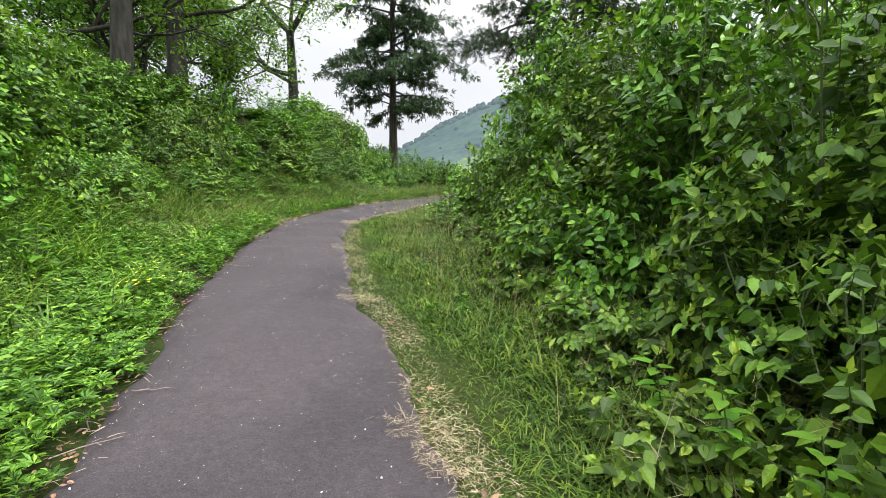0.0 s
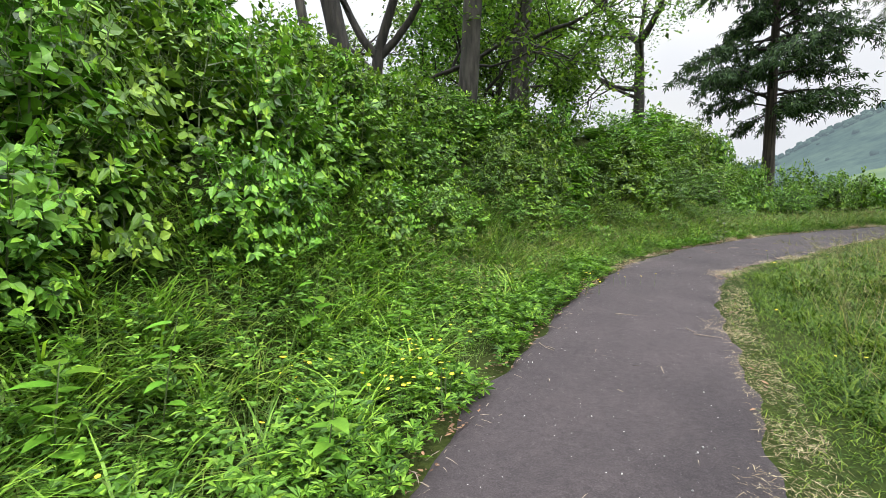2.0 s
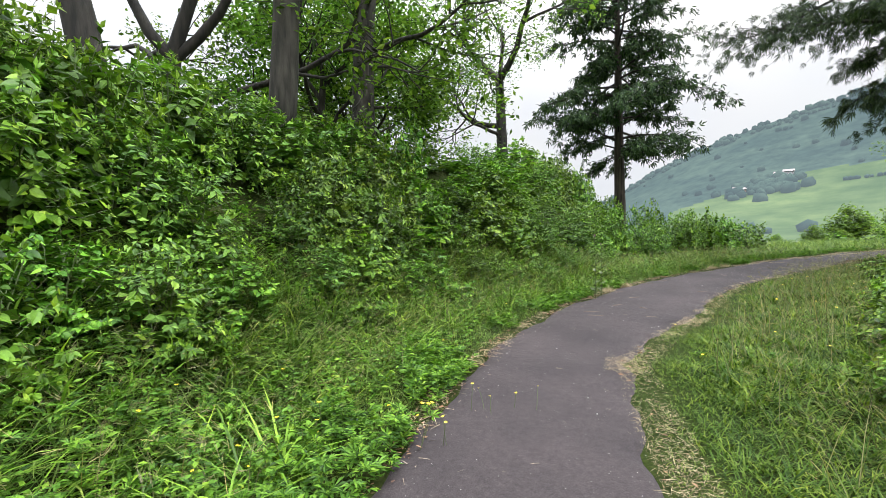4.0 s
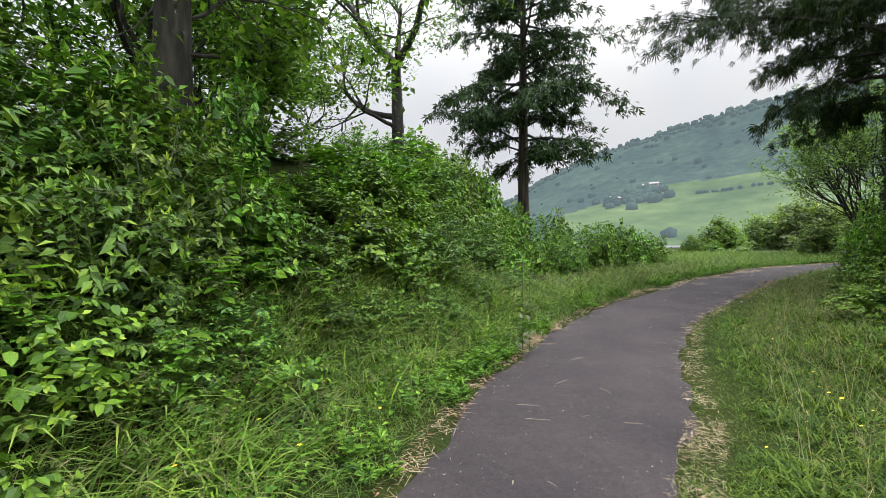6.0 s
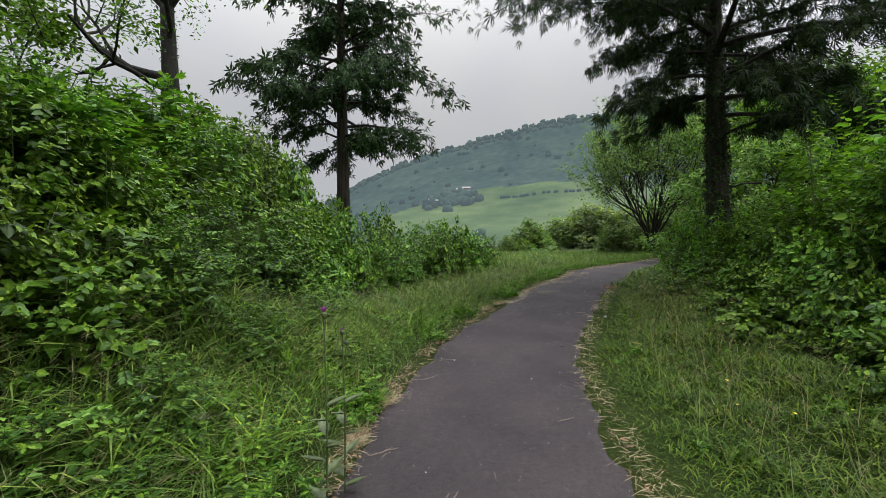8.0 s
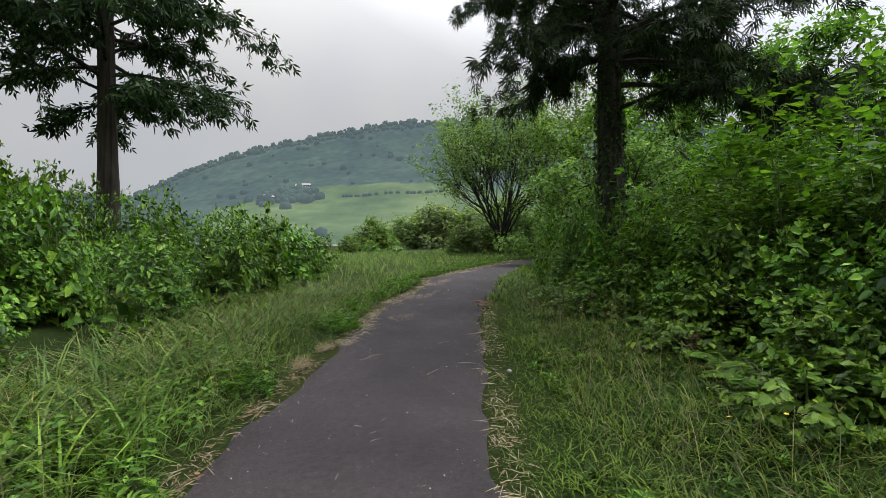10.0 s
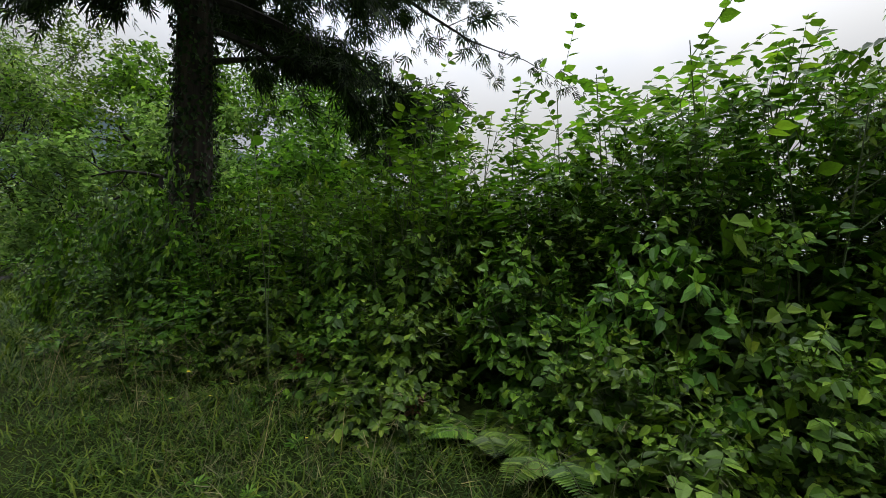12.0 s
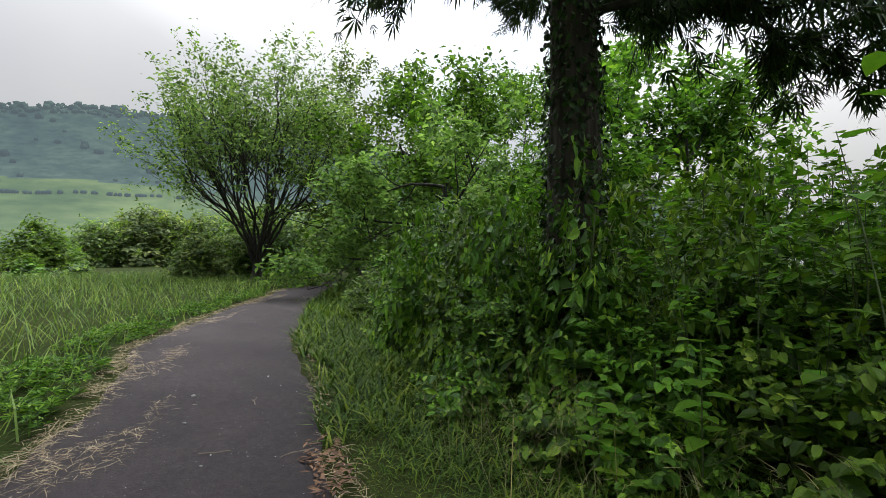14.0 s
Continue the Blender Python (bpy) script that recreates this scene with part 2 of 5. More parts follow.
M_BARK = bark_mat("dark_bark", (0.012, 0.010, 0.009), (0.042, 0.036, 0.030))
M_BARK_PALE = bark_mat("grey_bark", (0.018, 0.016, 0.013), (0.066, 0.059, 0.05))
M_BARK_RED = bark_mat("conifer_bark", (0.024, 0.018, 0.015), (0.085, 0.066, 0.054), 12.0, 0.06)
M_STEM = plain_mat("green_stem", (0.05, 0.075, 0.025), (0.11, 0.14, 0.05), 30.0, 0.6)
M_TWIG = plain_mat("dry_twig", (0.12, 0.09, 0.06), (0.32, 0.26, 0.2), 40.0, 0.9)
M_YELLOW = plain_mat("yellow_petal", (0.75, 0.55, 0.02), (0.85, 0.68, 0.03), 40.0, 0.5)
M_PURPLE = plain_mat("purple_floret", (0.3, 0.03, 0.28), (0.5, 0.08, 0.42), 90.0, 0.7)
M_WHITE = plain_mat("white_petal", (0.6, 0.6, 0.56), (0.8, 0.8, 0.76), 40.0, 0.6)
# forest and meadow carry distance haze as pale blue emission
M_FOREST = hill_mat("haze_painted_forest", (0.010, 0.019, 0.015), (0.032, 0.050, 0.036), 0.08, (0.46, 0.60, 0.69), 0.19)
M_MEADOW = hill_mat("haze_painted_meadow", (0.044, 0.070, 0.032), (0.078, 0.105, 0.048), 0.05, (0.48, 0.60, 0.58), 0.15)
M_HOUSE = plain_mat("house_render", (0.3, 0.24, 0.22), (0.38, 0.3, 0.28), 0.4)
M_HOUSE_G = plain_mat("pale_house_wall", (0.3, 0.31, 0.32), (0.38, 0.39, 0.4), 0.4)
M_ROOF = plain_mat("house_roof", (0.2, 0.18, 0.18), (0.3, 0.27, 0.26), 0.6)


# ---- plan ----
GY = (-8, 0, 3, 6, 9.8, 12.3, 15, 18, 20, 23, 26, 31, 40, 60)
GZ = (-0.6, -0.06, 0.19, 0.45, 0.76, 0.88, 1.0, 1.13, 1.25, 1.4, 1.52, 1.74, 1.9, 2.0)
LY = (-8, 0, 1.9, 3.15, 4.2, 5.5, 7, 8.8, 11, 13.2, 15.4, 17.6, 19.5, 21, 23, 24.5, 26.6, 28.1, 30, 32.1, 33.5, 36)
LX = (-0.2, -1.35, -1.74, -2.19, -2.55, -2.93, -3.3, -3.57, -3.66, -3.43, -2.86, -2.1, -1.0, -0.05, 1.1, 2.4, 3.7, 5.5, 8.2, 10.6, 14, 22)
RY = (-8, 0, 2, 2.9, 3.83, 4.8, 6.5, 7.4, 8.4, 9.95, 11.5, 12.5, 14.7, 16.7, 18.7, 19.6, 20.85, 22.5, 24, 25.6, 28.3, 30.5, 33, 34.5, 36)
RX = (1.7, 0.45, 0.19, -0.17, -0.43, -0.9, -1.43, -1.63, -1.88, -2.2, -1.85, -1.5, -1.05, -0.45, 0.65, 1.2, 1.95, 3.0, 4.3, 5.4, 8.2, 11, 14.3, 17, 23)
FY = (-40, -8, 17, 20, 24, 30, 40, 80)
FX = (-1.5, -1.5, -3.6, -3.2, -3.2, -4.5, -6, -10)


def smooth(a, b, v):
    t = np.clip((v - a) / (b - a), 0, 1)
    return t * t * (3 - 2 * t)


def path_left(y):
    return np.interp(y, LY, LX)


def path_right(y):
    return np.interp(y, RY, RX)


def lumps(x, y):
    return 0.5 * np.sin(1.7 * x + 0.6 * y) * np.sin(1.1 * y - 0.8 * x + 1.0) + 0.3 * np.sin(3.1 * x + 2.3 * y + 0.5)


def height(x, y):
    """Ground height: the climbing path, the wooded bank beside it, the gentle field beyond."""
    x, y = np.asarray(x, float), np.asarray(y, float)
    g = np.interp(y, GY, GZ)
    xl, xr = path_left(y), path_right(y)
    foot = np.where(y < 17, xl - 1.0, np.minimum(np.interp(y, FY, FX), xl - 1.0))
    d = foot - x
    bank = 3.0 * smooth(-0.3, 4.2, d) + 0.6 * smooth(4, 12, d)
    right = 0.25 * smooth(0.8, 3.0, x - xr) - 0.9 * smooth(5, 14, x - xr) * smooth(34, 20, y)
    off = np.minimum(np.minimum(x - xl, xr - x), 0.35)
    bed = -0.05 * smooth(0.0, 0.3, off)
    rough = 0.07 * lumps(x * 1.3, y * 1.3) * smooth(0.3, 1.5, np.maximum(xl - x, x - xr)) * smooth(200, 60, np.hypot(x, y))
    return g + bank + right + bed + rough


# ---- mesh helpers ----
class Geo:
    """Collects points and faces, then becomes one mesh."""

    def __init__(self):
        self.v, self.l, self.s, self.m, self.k = [], [], [], [], 0

    def add(self, verts, loops, sizes, mat=0):
        self.v.append(np.asarray(verts, float).reshape(-1, 3))
        self.l.append(np.asarray(loops).ravel() + self.k)
        self.s.append(np.asarray(sizes).ravel())
        self.m.append(np.full(len(self.s[-1]), mat))
        self.k += len(self.v[-1])

    def batch(self, shape, pos, axis, normal, size, mat=0):
        tv, tf = shape
        pos, axis, normal = (np.asarray(a, float).reshape(-1, 3) for a in (pos, axis, normal))
        n, k = len(pos), len(tv)
        if not n:
            return
        axis = axis / np.linalg.norm(axis, axis=1, keepdims=True)
        side = np.cross(axis, normal)
        side /= np.linalg.norm(side, axis=1, keepdims=True) + 1e-9
        up = np.cross(side, axis)
        size = np.broadcast_to(np.asarray(size, float), (n,))[:, None, None]
        w = tv[None, :, 0:1] * side[:, None] + tv[None, :, 1:2] * axis[:, None] + tv[None, :, 2:3] * up[:, None]
        lo = np.concatenate([np.asarray(f) for f in tf])
        self.add(pos[:, None] + w * size, (np.arange(n) * k)[:, None] + lo[None], np.tile([len(f) for f in tf], n), mat)

    def tube(self, pts, radii, sides=6, mat=0):
        pts = np.asarray(pts, float)
        n = len(pts)
        radii = np.broadcast_to(np.asarray(radii, float), (n,))
        tan = np.gradient(pts, axis=0)
        tan /= np.linalg.norm(tan, axis=1, keepdims=True) + 1e-9
        ref = np.array((0.0, 1.0, 0.0)) if abs(tan[0][1]) < 0.8 else np.array((1.0, 0.0, 0.0))
        a = np.cross(tan, ref)
        a /= np.linalg.norm(a, axis=1, keepdims=True) + 1e-9
        b = np.cross(tan, a)
        ang = np.arange(sides) * 2 * np.pi / sides
        ring = pts[:, None] + radii[:, None, None] * (np.cos(ang)[None, :, None] * a[:, None] + np.sin(ang)[None, :, None] * b[:, None])
        i, j = np.meshgrid(np.arange(n - 1), np.arange(sides), indexing="ij")
        q = np.stack([i * sides + j, i * sides + (j + 1) % sides, (i + 1) * sides + (j + 1) % sides, (i + 1) * sides + j], -1)
        self.add(ring.reshape(-1, 3), q.reshape(-1), np.full((n - 1) * sides, 4), mat)

    def mesh(self, name, mats, shade=False):
        me = bpy.data.meshes.new(name)
        v, l, s, m = (np.concatenate(a) for a in (self.v, self.l, self.s, self.m))
        me.vertices.add(len(v))
        me.vertices.foreach_set("co", v.ravel())
        me.loops.add(len(l))
        me.loops.foreach_set("vertex_index", l.astype(np.int32))
        me.polygons.add(len(s))
        me.polygons.foreach_set("loop_start", np.concatenate([[0], np.cumsum(s)[:-1]]).astype(np.int32))
        for mt in mats:
            me.materials.append(mt)
        me.polygons.foreach_set("material_index", m.astype(np.int32))
        me.polygons.foreach_set("use_smooth", np.full(len(s), shade))
        me.update(calc_edges=True)
        return me

    def part(self, name, mats, parent=None, label="", shade=False):
        ob = new(name, self.mesh(name, mats, shade))
        ob.parent = parent
        if label:
            tagged(ob, label)
        return ob


def leaf_shape(width, fold=0.1, droop=0.1):
    """An ovate pointed leaf, folded along its midrib."""
    w = width / 2
    v = np.array([(0, 0, 0), (-w * 0.85, 0.22, fold * 0.8), (-w * 0.8, 0.58, fold * 0.6 - droop * 0.4), (0, 1, -droop),
                  (w * 0.8, 0.58, fold * 0.6 - droop * 0.4), (w * 0.85, 0.22, fold * 0.8)])
    return v, [(0, 3, 2, 1), (0, 5, 4, 3)]


def heart_shape(width):
    """A broad heart-shaped leaf with a curved blade."""
    w = width / 2
    v = np.array([(0, 0.05, 0), (-w * 0.6, -0.05, 0.03), (-w, 0.25, 0.05), (-w * 0.72, 0.62, 0.0), (0, 1.0, -0.16), (w * 0.72, 0.62, 0.0),
                  (w, 0.25, 0.05), (w * 0.6, -0.05, 0.03), (0, 0.4, -0.03), (0, 0.7, -0.07)])
    return v, [(0, 8, 2, 1), (8, 9, 3, 2), (9, 4, 3), (0, 7, 6, 8), (8, 6, 5, 9), (9, 5, 4)]


def lobed_shape():
    """A herb leaf cut into five pointed lobes."""
    v, f = [], []
    for a, ln in ((-75, 0.62), (-36, 0.86), (0, 1.0), (36, 0.86), (75, 0.62)):
        c, s = math.cos(radians(a)), math.sin(radians(a))
        k = len(v)
        for px, py, pz in ((0, 0.05, 0), (-0.12, 0.6 * ln, 0.05), (0, ln, -0.08), (0.12, 0.6 * ln, 0.05)):
            v.append((px * c + py * s, py * c - px * s, pz))
        f.append((k, k + 3, k + 2, k + 1))
    return np.array(v), f


def blade_shape(width, bend, segs=2):
    """A grass blade that arches over."""
    v, f = [], []
    for i in range(segs):
        t = i / segs
        w = width * (1 - 0.4 * t) / 2
        v += [(-w, t - bend * 0.25 * t * t, -bend * t * t), (w, t - bend * 0.25 * t * t, -bend * t * t)]
    v.append((0, 1 - bend * 0.25, -bend))
    for i in range(segs - 1):
        f.append((2 * i, 2 * i + 1, 2 * i + 3, 2 * i + 2))
    f.append((2 * segs - 2, 2 * segs - 1, 2 * segs))
    return np.array(v), f


def fan_shape(drop=0.3, fingers=((-42, 0.75), (0, 1.0), (40, 0.75)), wide=0.11):
    """A flat drooping spray of a cypress: narrow fingers spread from one stalk."""
    v, f = [], []
    for a, ln in fingers:
        c, s = math.cos(radians(a)), math.sin(radians(a))
        k = len(v)
        for px, py in ((0, 0.0), (wide, 0.5 * ln), (0.0, ln), (-wide, 0.5 * ln)):
            x, y = px * c + py * s, py * c - px * s
            v.append((x, y, -drop * y * y + 0.05 * math.sin(k)))
        f.append((k, k + 1, k + 2, k + 3))
    return np.array(v), f


RNG = np.random.default_rng(7)


def rnd(n, s=1.0):
    return RNG.normal(size=(n, 3)) * s


def unit(a):
    return a / (np.linalg.norm(a, axis=-1, keepdims=True) + 1e-9)


LEAF_B, LEAF_S, LEAF_N = leaf_shape(0.68, 0.06, 0.16), leaf_shape(0.5, 0.05, 0.1), leaf_shape(0.34, 0.04, 0.08)
LEAF_L, FAN = lobed_shape(), fan_shape()
FAN_FINE = fan_shape(0.35, ((-66, 0.42), (-45, 0.66), (-22, 0.88), (0, 1.0), (21, 0.9), (43, 0.7), (64, 0.45)), 0.052)
LEAF_K = leaf_shape(0.8, 0.09, 0.16)
LEAF_T = (np.array([(0, 0, 0), (-0.27, 0.42, 0.06), (0, 1, -0.1), (0.27, 0.42, 0.06)]), [(0, 3, 2, 1)])


# ---- large structure ----
def spaced(lo, hi, step, far):
    core = np.arange(lo, hi + step / 2, step)
    grow = step * np.cumsum(1.28 ** np.arange(1, 60))
    grow = grow[grow < far]
    return np.concatenate([lo - grow[::-1], core, hi + grow])


def build_ground():
    xs, ys = spaced(-11, 14, 0.25, 1800), spaced(-6, 40, 0.25, 1800)
    x, y = np.meshgrid(xs, ys)
    z = height(x, y)
    v = np.stack([x, y, z], -1).reshape(-1, 3)
    nx, ny = len(xs), len(ys)
    i, j = np.meshgrid(np.arange(ny - 1), np.arange(nx - 1), indexing="ij")
    q = np.stack([i * nx + j, i * nx + j + 1, (i + 1) * nx + j + 1, (i + 1) * nx + j], -1)
    g = Geo()
    g.add(v, q, np.full(q.shape[0] * q.shape[1], 4))
    tagged(g.part("ground", [M_GROUND], shade=True), "grassy earth rising to a wooded bank", "ground", kind="structure")


def build_path():
    ys = np.arange(-7.5, 35.5, 0.1)
    cols = np.linspace(0, 1, 13)
    jl = 0.05 * np.sin(ys * 2.3) + 0.035 * np.sin(ys * 5.9 + 1) + 0.02 * np.sin(ys * 13.0)
    jr = 0.05 * np.sin(ys * 1.9 + 2) + 0.04 * np.sin(ys * 6.7) + 0.02 * np.sin(ys * 15.0)
    a, b = path_left(ys) + jl - 0.04, path_right(ys) + jr + 0.04
    x = a[:, None] + (b - a)[:, None] * cols[None]
    y = np.repeat(ys[:, None], 13, 1)
    z = np.interp(y, GY, GZ) + 0.015 + 0.02 * (1 - (2 * cols[None] - 1) ** 2) + 0.006 * np.sin(3 * x + 2 * y)
    z[:, 0] -= 0.08
    z[:, -1] -= 0.08
    q = []
    i, j = np.meshgrid(np.arange(len(ys) - 1), np.arange(12), indexing="ij")
    q = np.stack([i * 13 + j, i * 13 + j + 1, (i + 1) * 13 + j + 1, (i + 1) * 13 + j], -1)
    g = Geo()
    g.add(np.stack([x, y, z], -1), q, np.full(q.shape[0] * q.shape[1], 4))
    tagged(g.part("pavement", [M_ASPHALT], shade=True), "worn dark asphalt footpath with crumbling grassy edges", "footpath", kind="structure")


RIDGE_AZ = (-85, -60, -50, -42, -36, -25, -15, -8, -6, -2, 2, 6, 9, 13, 17, 20, 24, 30, 40, 50, 65, 90)
RIDGE_EL = (8, 10.5, 12.5, 12.6, 11.5, 8, 5.5, 4.9, 5.6, 8.0, 9.9, 11.4, 12.2, 13.1, 14.0, 14.6, 14.9, 15.1, 14.6, 13.5, 10.5, 7)


def hill_point(az, s):
    """A point of the far slope: s from 0 at its foot to 1 on the ridge."""
    az, s = np.asarray(az, float), np.asarray(s, float)
    r = 330 + 560 * s
    el = 0.2 + (np.interp(az, RIDGE_AZ, RIDGE_EL) - 0.2) * s ** 1.05
    return np.stack([r * np.sin(np.radians(az)), r * np.cos(np.radians(az)) + 10, 2.4 + r * np.tan(np.radians(el))], -1), el


def build_hills():
    azs, ss = np.arange(-85, 91, 0.5), np.linspace(0, 1.12, 70)
    az, s = np.meshgrid(azs, ss)
    p, el = hill_point(az, np.minimum(s, 1.0))
    over = np.maximum(s - 1.0, 0)
    p[..., 2] -= over * 900
    p[..., 1] += over * 900
    meadow = (el < np.interp(az, (-2, 4, 12, 20, 30, 40), (3.0, 5.0, 6.9, 7.5, 7.3, 6.0))) & (az > -1) & (az < 44)
    nx = len(azs)
    i, j = np.meshgrid(np.arange(len(ss) - 1), np.arange(nx - 1), indexing="ij")
    q = np.stack([i * nx + j, i * nx + j + 1, (i + 1) * nx + j + 1, (i + 1) * nx + j], -1).reshape(-1, 4)
    g = Geo()
    g.add(p, q, np.full(len(q), 4))
    g.m = [meadow[:-1, :-1].astype(int).ravel()]
    tagged(g.part("backdrop", [M_FOREST, M_MEADOW], shade=True), "wooded hill with a green meadow on its lower slope, haze painted on", "hill", kind="structure")


def crown_shape():
    bm = bmesh.new()
    bmesh.ops.create_icosphere(bm, subdivisions=1, radius=1.0)
    v = np.array([tuple(w.co) for w in bm.verts])
    f = [tuple(w.index for w in fc.verts) for fc in bm.faces]
    bm.free()
    v *= 1 + 0.25 * np.sin(v[:, 0:1] * 7 + v[:, 1:2] * 5 + v[:, 2:3] * 9)
    return v, f


def build_far_woods():
    g, shape = Geo(), crown_shape()
    n = 4200
    az = RNG.uniform(-70, 75, n)
    s = np.where(RNG.random(n) < 0.25, RNG.uniform(0.95, 1.0, n), RNG.uniform(0.03, 1.0, n))
    p, el = hill_point(az, s)
    edge = np.interp(az, (-2, 4, 12, 20, 30, 40), (3.0, 5.0, 6.9, 7.5, 7.3, 6.0))
    keep = ((s > 0.94) | (RNG.random(n) < 0.12)) & ~((el < edge) & (el > 1.6) & (az > -1) & (az < 44))
    line = RNG.uniform(14, 33, 60)
    pl, _ = hill_point(line, np.full(60, 0.44) + 0.004 * np.sin(line))
    grove = np.stack([RNG.normal(8.2, 1.4, 90), RNG.normal(0.47, 0.03, 90)], -1)
    pg, _ = hill_point(grove[:, 0], grove[:, 1])
    size = np.concatenate([RNG.uniform(0, 1, keep.sum()) ** 2 * 4.0 + 2.4, RNG.uniform(1.5, 2.5, 60), RNG.uniform(4, 8, 90)])
    pos = np.concatenate([p[keep], pl, pg])
    ax = unit(np.array((0, 1.0, 0)) + rnd(len(pos), 0.4))
    g.batch(shape, pos + np.array((0, 0, 1.0)), ax, np.tile((0, 0, 1.0), (len(pos), 1)), size)
    tagged(g.part("far_woods", [M_FOREST], shade=True), "green woodland covering the far hillside, blue haze painted on", "woodland", kind="stuff")


build_ground()
build_path()
build_hills()
build_far_woods()


# ---- shrubs and tall plants ----
def holder(name, label, category, group=""):
    return tagged(new(name), label, category, group)


def shrub_proto(name, label, group, shape, mat, leaf, sprays, per, radius=0.75, tall=1.0, pinnate=False):
    """A rounded mass of leafy sprays on stems: leaves lie in tiers facing the sky, with dark gaps between."""
    top = holder(name, label, "shrub", group)
    g = Geo()
    n = sprays
    u = unit(rnd(n))
    u[:, 2] = np.abs(u[:, 2]) - 0.1 * RNG.random(n)
    r = (np.hypot(u[:, 0], u[:, 1]) ** 3 + np.abs(u[:, 2]) ** 3) ** (-1 / 3)
    lump = r * (0.9 + 0.13 * np.sin(u[:, 0] * 5.1 + RNG.uniform(0, 6)) * np.sin(u[:, 1] * 4.3 + RNG.uniform(0, 6)) - 0.34 * RNG.random(n) ** 2 + 0.1 * RNG.random(n))
    tip = u * lump[:, None] * np.array((radius, radius, tall))
    tip[:, 2] = np.maximum(tip[:, 2], 0.06)
    out = unit(u * np.array((1, 1, 0.25)) + np.array((0, 0, 0.18)) + rnd(n, 0.3))
    ln = RNG.uniform(0.7, 1.3, n) * leaf * (per * 0.4)
    root = tip - out * ln[:, None]
    for k in range(n):
        g.tube(np.stack([root[k] * 0.9, tip[k]]), (leaf * 0.05, leaf * 0.02), 3, 1)
    for a in np.linspace(0, 2 * np.pi, 5)[:-1]:
        st = Geo()
        q = radius * RNG.uniform(0.3, 0.6)
        st.tube([(0.12 * np.cos(a), 0.12 * np.sin(a), -0.15), (q * 0.5 * np.cos(a), q * 0.5 * np.sin(a), tall * 0.4), (q * np.cos(a), q * np.sin(a), tall * 0.8)],
                (leaf * 0.14, leaf * 0.1, leaf * 0.05), 4)
        st.part("stem", [M_STEM], top)
    side = unit(np.cross(out, np.array((0, 0, 1.0))))
    nrm = unit(np.array((0, 0, 1.0)) + u * 0.75 + rnd(n, 0.2))
    pos, axis, normal, size = [], [], [], []
    for i in range(per):
        t = (i + 0.6) / per
        sg = -1 if i % 2 else 1
        p = root + (tip - root) * t
        spread = 0.25 if i == per - 1 else (1.3 if pinnate else 1.05)
        pos.append(p)
        axis.append(unit(out * 0.75 + side * sg * spread + rnd(n, 0.2) + np.array((0, 0, -0.42))))
        normal.append(unit(nrm + rnd(n, 0.25)))
        size.append(leaf * RNG.uniform(0.6, 1.25, n) * (0.75 + 0.5 * math.sin(math.pi * min(t, 0.95))))
    g.batch(shape, np.concatenate(pos), np.concatenate(axis), np.concatenate(normal), np.concatenate(size))
    fresh = np.flatnonzero(RNG.random(n) < 0.38 + 0.35 * u[:, 2])
    for i in range(4):
        a = i * 1.57 + RNG.uniform(-0.4, 0.4, len(fresh))
        ax = unit(out[fresh] * 0.5 + side[fresh] * np.cos(a)[:, None] + np.cross(side[fresh], out[fresh]) * np.sin(a)[:, None] + np.array((0, 0, 0.45)))
        g.batch(shape, tip[fresh] + out[fresh] * leaf * 0.15, ax, unit(nrm[fresh] + rnd(len(fresh), 0.3)), leaf * RNG.uniform(0.4, 0.75, len(fresh)), 2)
    k = sprays // 2
    core = unit(rnd(k)) * RNG.uniform(0.3, 0.62, (k, 1)) * np.array((radius, radius, tall))
    core[:, 2] = np.abs(core[:, 2])
    g.batch(LEAF_T, core, unit(rnd(k) * np.array((1, 1, 0.4))), unit(np.array((0, 0, 1.0)) + rnd(k, 0.4)), leaf * RNG.uniform(2.0, 3.2, k))
    g.part("foliage", [mat, M_STEM, M_YOUNG], top)
    return top


